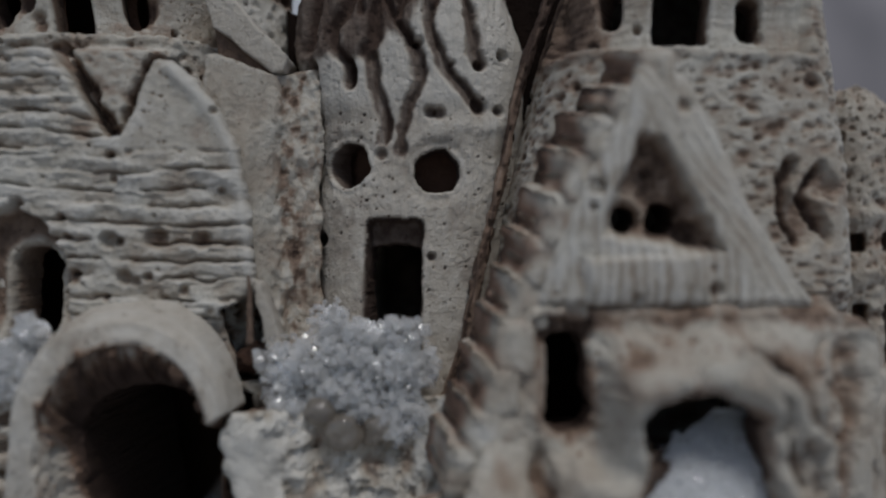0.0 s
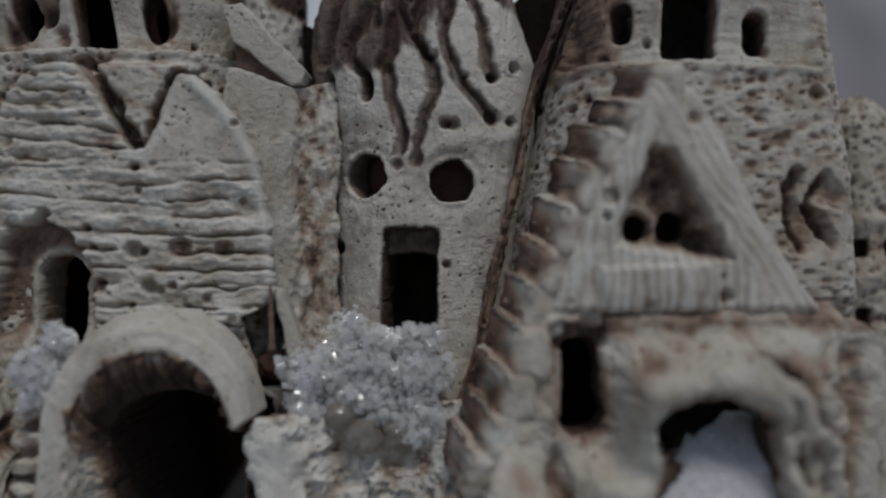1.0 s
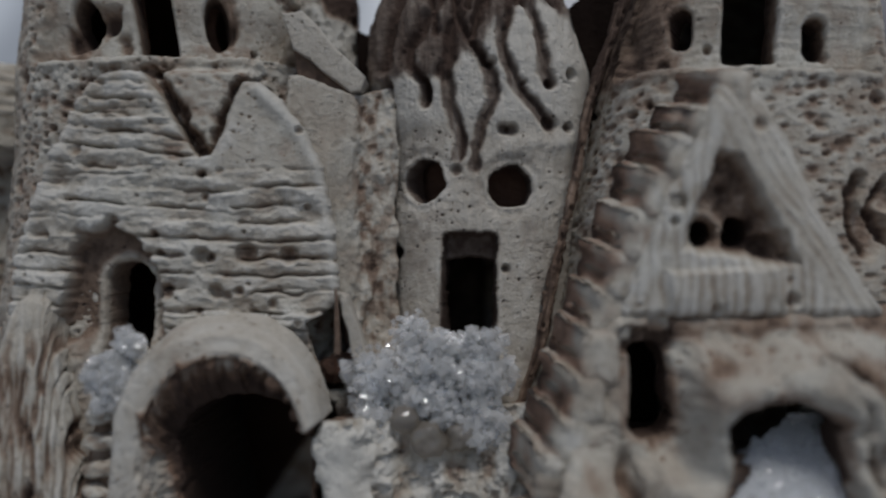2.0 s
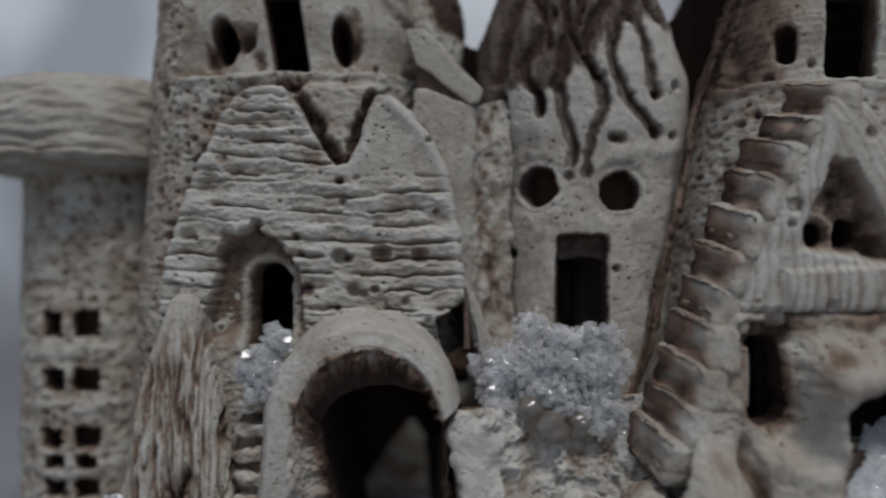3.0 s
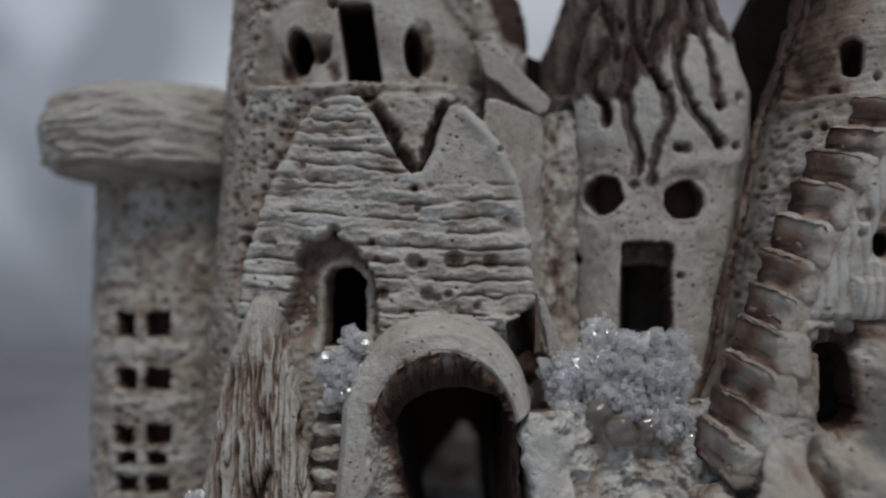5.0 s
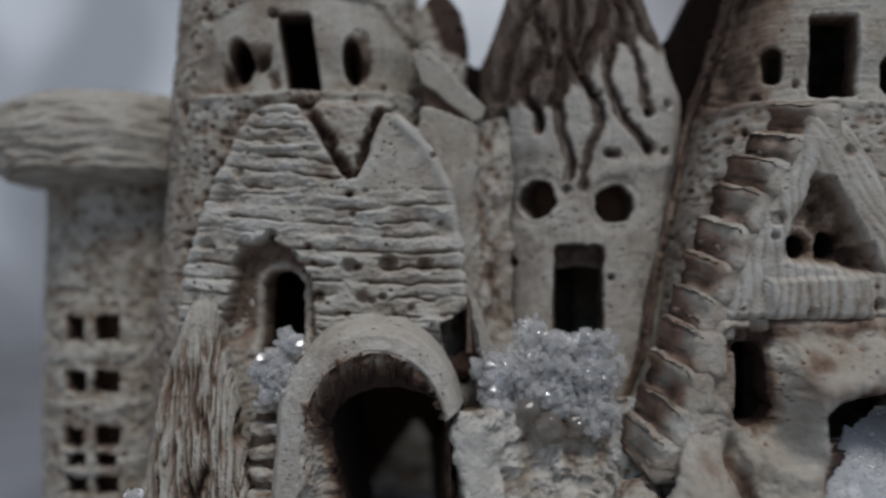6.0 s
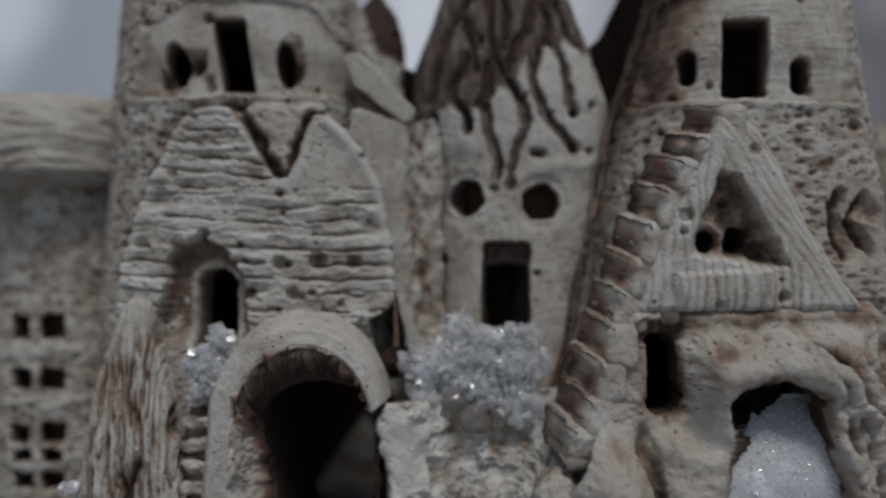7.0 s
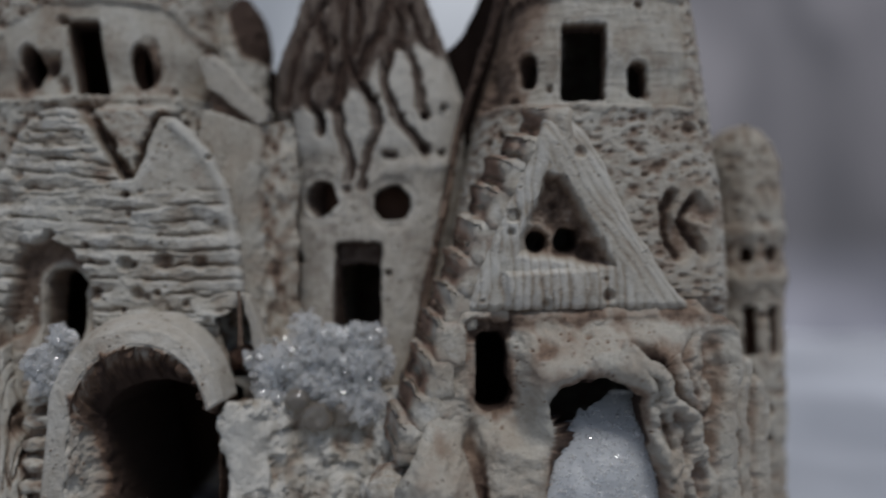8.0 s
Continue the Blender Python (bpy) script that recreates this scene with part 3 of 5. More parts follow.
def gate_base(u, v):
    # u runs along the arch from its left foot (0) to the broken right end (1); v across the collar, 0 outside to 1 deep inside
    ang = 0.93 * math.pi * np.clip((u - 0.36) / 0.46, 0, 1)
    drop = np.clip((0.36 - u) / 0.36, 0, 1) * 36
    fall = np.clip((u - 0.82) / 0.18, 0, 1) * 36
    q = v * (len(GP) - 1)
    off = -np.interp(q, np.arange(len(GP)), [p[0] for p in GP])
    dy = np.interp(q, np.arange(len(GP)), [p[1] for p in GP])
    cut = step(0.2, 2.6, fall)
    off = off + 1.1 * np.sin(ang) ** 3 * np.clip((off - 14.2) / 2.2, 0, 1) * (q < 3)
    off = np.minimum(off, 17.6 - 6.4 * cut)
    o = np.clip((off - 11.2) / 4, 0, 1)
    n = 2.0 / (2.0 + (0.9 - 0.75 * step(1.4, 2.0, ang)) * o)
    c, si = np.sign(np.cos(ang)) * np.abs(np.cos(ang)) ** n, np.sin(ang) ** n
    inside = np.clip((dy - 0.3) / 5.0, 0, 1) * (q > 4)
    rx, rz = off * (1 - 0.13 * o), off * 1.04 + 1.6 - 1.2 * o - 5.0 * inside
    x = GATE[0] - rx * c - 0.10 * drop * (0.3 + 0.7 * o) - 0.5 * cut * o - 2.6 * o * step(0.95, 0.0, ang) + (1.9 + 0.20 * drop) * inside
    z = GATE[1] - 1.8 + rz * si - drop - fall
    return x, 95.2 + dy + 9.0 * cut * (1 - inside), z, u * 100


def gate():
    U, V = np.linspace(0, 1, 700), np.concatenate([np.linspace(0, 0.5, 60), np.linspace(0.51, 0.875, 100), np.linspace(0.885, 1, 12)])

    def relief(x, z, s, f):
        v = np.broadcast_to(V[None, :], x.shape)
        h, w = plastered(x, v * 26, s * 0.9, 71, 0.12)
        left = step(43, 31, s)
        # broad gouges that sweep into the tunnel on the crown and bite into the collar; rough bare clay on the leg
        t = s + 1.6 * (fbm(s / 7, v * 5, 3, 3) - 0.5) + 16 * (v - 0.5)
        streak = fbm(t / 1.9, v * 3.2, 9, 3)
        gouge = step(0.52, 0.40, streak)
        bite = 0.5 * step(0.56, 0.46, streak) + 0.5 * step(0.40, 0.62, fbm(s / 5, v * 4, 17, 2))
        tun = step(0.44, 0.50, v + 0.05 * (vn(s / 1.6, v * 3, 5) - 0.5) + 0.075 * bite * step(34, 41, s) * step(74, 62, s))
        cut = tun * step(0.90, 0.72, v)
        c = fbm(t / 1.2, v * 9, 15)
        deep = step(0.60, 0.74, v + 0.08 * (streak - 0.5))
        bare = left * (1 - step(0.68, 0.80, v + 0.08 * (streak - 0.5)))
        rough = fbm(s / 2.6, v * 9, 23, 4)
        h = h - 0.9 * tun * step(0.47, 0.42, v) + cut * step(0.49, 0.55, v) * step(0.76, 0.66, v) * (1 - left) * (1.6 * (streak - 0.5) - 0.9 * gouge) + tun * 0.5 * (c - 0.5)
        # gouges hold brown wash; 'deep' adds painted shade further into the tunnel
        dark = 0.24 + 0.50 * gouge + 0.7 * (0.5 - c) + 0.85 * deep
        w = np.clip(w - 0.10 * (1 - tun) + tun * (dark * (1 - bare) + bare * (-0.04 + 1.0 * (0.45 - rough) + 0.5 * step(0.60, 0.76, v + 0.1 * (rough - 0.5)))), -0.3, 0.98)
        h = h + left * 3.0 * (rough - 0.5) * step(0.36, 0.46, v) * step(0.82, 0.74, v)
        w = np.where(s > 82.4, np.clip(0.66 + 0.7 * (0.5 - c), 0.3, 0.95), w)
        return h, w

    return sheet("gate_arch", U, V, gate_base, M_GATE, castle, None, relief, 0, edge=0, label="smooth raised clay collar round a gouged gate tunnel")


gate()


# grooved buttress and the little ladder beside the gate
def buttress():
    pr = [(0, -88, -58, 95.5, 112), (24, -82.5, -62, 96.0, 110), (32, -81, -64.6, 96.6, 110), (40, -79.2, -66.6, 97.6, 109), (47, -77.4, -68.4, 98.6, 110), (52, -75.8, -69.6, 99.6, 111), (54.6, -75, -70.2, 100.6, 112), (55.6, -74.2, -70.8, 102.4, 112)]

    def relief(x, z, s, f):
        t = x + 1.4 * (fbm(x / 5, z / 14, 81, 3) - 0.5)
        a = np.abs(2 * fbm(t / 1.5, z / 16, 83, 3) - 1)
        g = np.abs(2 * vn(t / 2.4, z / 20, 85) - 1)
        crack = np.maximum(np.exp(-(a / 0.10) ** 2), 0.8 * np.exp(-(np.abs(2 * fbm(t / 0.8, z / 11, 95, 2) - 1) / 0.12) ** 2))
        deep = np.exp(-(g / 0.13) ** 2) * step(0.3, 0.6, vn(s / 3, z / 6, 87))
        c = fbm(s / 0.9, z / 4, 89)
        h = 1.4 * (fbm(t / 3, z / 18, 91) - 0.5) - 0.8 * crack - 1.8 * deep + 0.9 * (c - 0.5)
        bare = step(44, 50, z + 5 * (vn(s / 2, z / 4, 93) - 0.5) - 0.5 * (x + 74))
        h = h * (1 - 0.85 * bare) + 0.8 * bare * (fbm(s / 3, z / 3, 97) - 0.5)
        return h, np.clip((0.75 * crack + 1.0 * deep) * (1 - 0.85 * bare) + 1.0 * (0.45 - c) * (1 - 0.6 * bare) - 0.05 - 0.08 * bare, -0.3, 0.85)

    sheet("buttress", around(0.006, 0.03, -0.6, 0.6), np.arange(0, 56.6, 0.25), shell(pr, 2.9), M_CLAY, castle, None, relief, 0, edge=0, top=True,
          label="upright root-like grooved clay buttress")


buttress()


def lump(name, parent, mat, centre, size, seed, rough=0.25, freq=0.35, sub=4, oxide=0.0, square=0.0, turn=0.0, label="", flat=False):
    """A stone or lump of clay: a ball, squared off by 'square', roughened by noise."""
    bm = bmesh.new()
    bmesh.ops.create_icosphere(bm, subdivisions=sub, radius=1)
    off = Vector((seed * 3.17, seed * 1.31, seed * 7.7))
    rot = Matrix.Rotation(radians(turn), 3, "Y")
    tone = []
    for v in bm.verts:
        c = v.co.normalized()
        m = max(abs(c.x), abs(c.y), abs(c.z))
        c = c * ((1 - square) + square / m)
        p = Vector((c.x * size[0], c.y * size[1], c.z * size[2]))
        k = noise.fractal(p * freq + off, 0.9, 2.1, 6)
        tone.append(oxide - 0.45 * k - 0.35 * noise.fractal(p * 0.9 + off, 0.8, 2.1, 4))
        p += p.normalized() * k * rough * min(size)
        v.co = (Vector(centre) + rot @ p) * MM
    for fc in bm.faces:
        fc.smooth = not flat
    me = bpy.data.meshes.new(name)
    bm.to_mesh(me)
    bm.free()
    at = me.attributes.new("oxide", "FLOAT", "POINT")
    at.data.foreach_set("value", np.clip(tone, -0.3, 0.8).astype(np.float32))
    me.materials.append(mat)
    ob = new(name, me)
    ob.parent = parent
    if label:
        ob["label"] = label
    return ob


ladder = lump("ladder", castle, M_STAIN, (-60.8, 103, 24), (4.2, 3.0, 16), 5, 0.12, label="narrow carved flight of clay rungs", oxide=0.45)
for k in range(6):
    lump("rung", ladder, M_CLAY, (-60.6 - 0.25 * k + 0.2 * (k % 2), 100.2, 38.2 - 3.7 * k), (2.9 + 0.15 * k, 2.0, 1.15), 20 + k, 0.55, 0.45, 4, 0.05, 0.35, 9 - 7 * (k % 3))


# round turret behind with a rolled cap
def left_turret():
    pr = [(0, -119, -87, 124, 155), (40, -118.5, -87.5, 124, 154), (82, -118, -88, 125, 154)]

    def solid(x, z, f):
        d = np.full(x.shape, -50.0)
        for zz, hz, gap in ((48.8, 2.6, 3.2), (38.2, 2.2, 3.1), (27.2, 2.1, 3.5), (22.6, 1.5, 3.0), (17.6, 1.7, 3.3), (11.0, 1.8, 3.2)):
            for sx in (-1, 1):
                q = s_box(x, z, -102.8 + sx * gap - 2.2, -102.8 + sx * gap + 2.2, zz - hz, zz + hz, 0.7)
                d = np.where(f == 1, np.maximum(d, -(q + wob(x, z, 0.8, 2.2, 90))), d)
        return d

    def relief(x, z, s, f):
        h, w = pitted(x, z, s, 0.65, 91)
        w = 0.6 * w + 0.5 * (0.45 - fbm(s / 5, z / 4, 92, 3))
        for zz in (48.8, 38.2, 27.0):
            k = np.exp(-((z - zz) / 3.4) ** 2) * np.exp(-((x + 102.8) / 8) ** 4) * (f == 1)
            band = np.exp(-((z - zz + 5.0) / 1.7) ** 2) * np.exp(-((x + 102.8) / 10) ** 4) * (f == 1)
            h, w = h + 0.7 * k + 0.7 * band, w + 0.30 * k * np.exp(-((x + 102.8) / 5.5) ** 4) - 0.2 * band
        return h, np.clip(w, -0.3, 0.7)

    body = sheet("turret", around(0.006, 0.02, -0.6, 0.6), np.arange(0, 82.2, 0.4), shell(pr, 2.1), M_CLAY, castle, solid, relief, 3.4, 4, top=True,
                 label="round pitted clay turret with paired square windows")
    # added core close behind the windows, its brown replacing interior shade
    core = [(z, l + 4.4, r - 4.4, f + 4.4, k - 7) for z, l, r, f, k in pr]
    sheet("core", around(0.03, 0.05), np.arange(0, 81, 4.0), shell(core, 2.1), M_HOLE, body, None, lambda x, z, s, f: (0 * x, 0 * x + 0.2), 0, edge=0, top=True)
    cap = [(78.0, -117, -87, 123.5, 154), (78.7, -124, -85, 117, 158), (80.6, -126.5, -84, 115, 160), (88, -127.5, -84, 114.5, 160), (93.5, -126, -85, 116, 159), (96.4, -121, -87, 121, 156),
           (97.6, -112, -92, 130, 150)]

    def crelief(x, z, s, f):
        q = z / 2.2 + 2.2 * fbm(s / 14, z / 9, 95, 3)
        fr = q - np.floor(q)
        h = 0.3 * (-np.abs(2 * fr - 1) ** 3) + 1.3 * (fbm(s / 5, z / 1.8, 97) - 0.5)
        return h, np.clip(0.3 * np.abs(2 * fr - 1) ** 4 - 0.12 + 0.5 * (0.45 - fbm(s / 4, z / 2, 99)), -0.25, 0.5)

    sheet("rolled_cap", around(0.006, 0.02, -0.6, 0.6), np.concatenate([np.arange(78.0, 82.4, 0.15), np.arange(82.4, 94, 0.4), np.arange(94, 97.65, 0.15)]), shell(cap, 2.1), M_CLAY, body,
          None, crelief, 0, edge=0, top=True, bottom=True, label="thick rolled clay rim capping the turret")


left_turret()

# middle tower under the root-like roof
MID = [(0, -22, 8, 108, 146), (45, -20.5, 9, 110, 145), (80, -21.5, 14, 111, 145), (92, -24.5, 13.5, 110.3, 145), (100, -24, 10.8, 111.0, 143), (113, -19, 6.3, 114, 138), (124, -14, 1.8, 118, 134), (131, -9, -5, 123, 129)]


def mid_solid(x, z, f):
    d = np.full(x.shape, -50.0)
    for q in (s_oval(x, z, -14.9, 73.0, 3.45, 3.55), s_oval(x, z, -0.9, 71.9, 3.6, 3.45), s_box(x, z, -11.9, -3.4, 44, 60.6, 0.6, 0.01),):
        d = np.where(f == 1, np.maximum(d, -(q + wob(x, z, 0.45, 1.9, 3))), d)
    return d


# brown roof edge, the strands that hang from it, and the dark grooves between its roots
ROOF = [(-32, 140), (-25, 90.5), (-21, 89.5), (-17.4, 90.4), (-13.9, 89.9), (-12.3, 89.4), (-10, 90.7), (-8.6, 93.9), (-6.3, 92.5), (-5.4, 94.8), (-2.8, 99.4), (-1.7, 98.0), (-1.2, 100.3), (1.1, 101.7),
        (3.0, 100.3), (3.9, 102.6), (8.0, 100.4), (18, 99), (18, 140)]
STRANDS = [(1.0, 1, [(-7.2, 95.8), (-5.4, 92.5), (-3.9, 89.3), (-3.7, 86), (-5.1, 82.4), (-6.3, 78.7), (-6.6, 75.6)]), (1.05, 1, [(-11.2, 91.5), (-10.6, 85.2), (-9.2, 81.5), (-9.0, 77.2)]),
           (0.95, 1, [(-1.4, 101), (-2.2, 95.2), (-1.3, 91.5), (0, 88.3), (2.7, 85), (5.4, 82.0)]), (1.0, 1, [(2.1, 102.1), (3.4, 98.9), (4.3, 95.2), (4.5, 90.6), (5.6, 88.7)]),
           (0.85, 1, [(-20.8, 91), (-20.6, 83.5), (-20.5, 78)]), (0.7, 1, [(-23.9, 86), (-23.4, 79.5)]), (0.9, 1, [(-17, 91.3), (-14.8, 88.9), (-14.2, 85.6)])]
GROOVES = [(0.7, 1, [(-13.7, 111.1), (-16.7, 106), (-18.6, 102.8), (-20, 97.3), (-21.4, 91.5)]), (0.85, 1, [(-8.8, 116), (-9.4, 111), (-9.9, 104), (-9.5, 99.5), (-10.6, 93.5), (-11.4, 90)]),
           (0.75, 1, [(-11.5, 103), (-14.1, 98.6), (-16.4, 94.5), (-16.9, 91.3), (-14.6, 88.9), (-14, 86.4)]), (0.8, 1, [(-0.5, 114), (-2, 108.2), (-3.4, 104), (-5.8, 99.9), (-6.9, 96)]),
           (0.6, 1, [(-9.5, 99.5), (-7.2, 95.8), (-5, 92)]), (0.8, 1, [(-1, 112), (1.4, 106.3), (1.1, 101.7)]), (0.6, 1, [(-15, 108), (-13.4, 102), (-12.6, 97)]), (0.6, 1, [(3, 110), (4.6, 105), (6.5, 102)]),
           (0.55, 1, [(-7, 112), (-6.6, 106), (-7.6, 101)])]


def mid_relief(x, z, s, f):
    h, w = plastered(x, z, s, 101, 0.34)
    scratch = np.exp(-((np.abs(2 * fbm(s / 6, z / 0.8, 104, 2) - 1)) / 0.03) ** 2) * step(0.55, 0.7, fbm(s / 5, z / 3, 105))
    h, w = h - 0.25 * scratch, np.clip(w + 0.35 * scratch, -0.3, 0.7)
    h = h + 0.5 * (fbm(x / 0.8, z / 7, 103) - 0.5) * step(58, 70, z)
    a = s_oval(x, z, -14.9, 73.0, 3.45, 3.55)
    b = s_oval(x, z, -0.9, 71.9, 3.6, 3.45)
    rim = np.exp(-((np.minimum(a, b) - 0.9) / 0.8) ** 2)
    h = h - 0.35 * rim
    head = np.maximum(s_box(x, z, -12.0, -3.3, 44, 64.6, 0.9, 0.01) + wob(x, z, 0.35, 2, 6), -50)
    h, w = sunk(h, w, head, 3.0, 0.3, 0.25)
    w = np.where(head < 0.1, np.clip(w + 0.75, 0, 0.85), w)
    # brown root-like roof: grooves that run down from the tip, pale lens-shaped gaps below, and thin tails on the wall
    hw = np.interp(z, [75, 92, 100, 113, 124, 131], [18.5, 19, 17.4, 12, 7, 2])
    a = (x + 6) / hw
    xx, zz = x + wob(x, z, 0.55, 2.5, 11), z + wob(x, z, 0.5, 2.0, 12)
    brown = np.where(f == 1, step(0.9, -0.8, s_poly(xx, zz, ROOF)), step(84, 88, z))
    _, near = strokes(xx, z, STRANDS)
    _, groove = strokes(xx, z, GROOVES)
    tail = np.where(f == 1, step(1.6, 0.6, np.abs(near) * (0.75 + 0.6 * vn(x / 1.6, z / 2.2, 14))), 0)
    line = np.where(f == 1, np.exp(-(groove * (0.5 + 0.7 * vn(x / 2.5, z / 3, 16))) ** 2), 0)
    tailside = tail * step(-0.5, 0.5, near)
    q2 = a * 9 + 2 * (fbm(a * 4, z / 9, 17, 3) - 0.5)
    fine = np.exp(-((q2 - np.floor(q2) - 0.5) / 0.16) ** 2) * vn(a * 9, z / 8, 19)
    gap = step(0.9, 1.5, np.abs(near)) * step(80, 84, z) * (np.abs(x + 6) < 19) * (1 - brown) * (f == 1)
    cover = np.clip(np.maximum(brown, 0.85 * tail), 0, 1)
    grain = fbm(x / 1.2, z / 5, 21)
    h = h + 0.5 * brown - brown * 0.4 * fine - 1.7 * line * np.maximum(brown, tail) + 0.9 * brown * (grain - 0.5) - tail * (1 - brown) * (0.35 + 0.75 * tailside) + 0.3 * gap
    ledge = np.exp(-((z - 78.6 - 0.1 * x + wob(x, z, 0.6, 3, 18)) / 1.7) ** 2) * step(-4.5, 0, x) * step(13, 8, x) * (f == 1)
    h, w = h + 0.6 * ledge, w - 0.2 * ledge
    w = np.clip(np.where(cover + gap > 0.3, 0, w) + cover * (0.52 + 0.15 * fine + 0.8 * (0.5 - grain)) + 0.5 * line * cover + 0.3 * tailside * cover - 0.26 * gap, -0.3, 1)
    for cx, cz, r, dep in ((-9.6, 74.7, 1.1, 0.8), (-0.6, 81.0, 1.2, 1.1), (-2.0, 81.2, 1.1, 1.2), (5.5, 82, 1.5, 0.9), (5.6, 88.4, 1.0, 1.4), (-3.8, 91.8, 0.95, 1.6), (1.4, 88.6, 0.6, 0.9), (9.2, 90.3, 1.0, 1.6), (-19.6, 61.5, 1.3, 1.3), (-1.8, 58.8, 0.8, 1.0), (8.6, 81.5, 1.0, 0.9)):
        h, w = bowl(h, w, x, z, cx, cz, r, dep, 0.75)
    return h, w


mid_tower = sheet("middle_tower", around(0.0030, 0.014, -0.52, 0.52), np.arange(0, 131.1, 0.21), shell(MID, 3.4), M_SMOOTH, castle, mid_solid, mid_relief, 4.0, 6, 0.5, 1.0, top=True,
      label="smooth clay tower with two round windows under a brown root-like roof")


# added shell that paints the dark behind the two round windows
LINING = [(64, -16.5, 9, 116.5, 140), (96, -18, 8, 117, 138)]
sheet("shade_lining", around(0.02, 0.05), np.arange(64, 96.1, 2.0), shell(LINING, 3.4), M_HOLE, mid_tower, None, lambda x, z, s, f: (1.5 * (fbm(s / 4, z / 4, 5) - 0.5), 0 * x + 0.25), 0, edge=0, top=True, bottom=True)


# rough rock between the towers, with a wedge of clay and a small dark-topped spire behind
def cleft():
    def fy(x, z):
        return 106.6 + 0.45 * np.clip(x + 33, 0, 8) + 0.5 * np.clip(x + 25, 0, 20) + 0.03 * (z - 60)

    def solid(x, z, f):
        d = s_poly(x, z, [(-28.6, 0), (-28.6, 38), (-36, 42), (-36, 89.6), (-33.4, 89.6), (-26.5, 87.2), (-24.5, 87.8), (-22.6, 88.2), (-20, 88.8), (-18.9, 89), (-18.9, 0)]) + wob(x, z, 0.8, 4, 3)
        return np.maximum(d, -(s_poly(x, z, [(-34, 40), (-34, 51.5), (-27.4, 54.5), (-26.4, 50), (-25, 44), (-27, 40)]) + wob(x, z, 0.4, 2, 6)))

    def relief(x, z, s, f):
        a = fbm(x / 3, z / 6, 121)
        b = pits(x, z, 2.6, 0.4, 1.2, 0.4, 123)
        col = np.exp(-((x + 23.6 + 0.6 * np.sin(z / 5)) / 2.2) ** 2)
        h = 1.6 * (a - 0.5) + 2.2 * (fbm(x / 2.6, z / 5, 131, 3) - 0.5) * step(-29, -24, x) - 0.3 * b - 1.2 * col + 0.5 * (fbm(x / 0.9, z / 0.9, 127, 3) - 0.5)
        smooth = step(-25.0, -27.5, x + wob(x, z, 0.8, 4, 135)) * step(38, 44, z)
        h = h * (1 - 0.65 * smooth) + 0.35 * smooth * (fbm(x / 1.0, z / 9, 137, 3) - 0.5)
        h = h + 0.7 * np.exp(-((x + 30.5 - 0.04 * (z - 60)) / 1.2) ** 2) * step(82, 76, z)
        return h, (1 - 0.6 * smooth) * np.clip(0.2 * b + 0.5 * col * step(0.42, 0.66, fbm(x / 1.2, z / 1.6, 129)) + 0.8 * (0.36 - a) + 0.6 * step(-26, -28.5, x) * step(40, 35, z), -0.3, 0.85) + 0.32 * step(-25.5, -22.0, x) * step(0.40, 0.62, fbm(x / 0.9, z / 1.8, 133))

    sheet("cleft_rock", np.arange(-36.5, -18.4, 0.22), np.arange(0, 97, 0.25), front(fy), M_CLAY, castle, solid, relief, 5.0, label="rough clay rock filling the cleft between towers")


cleft()


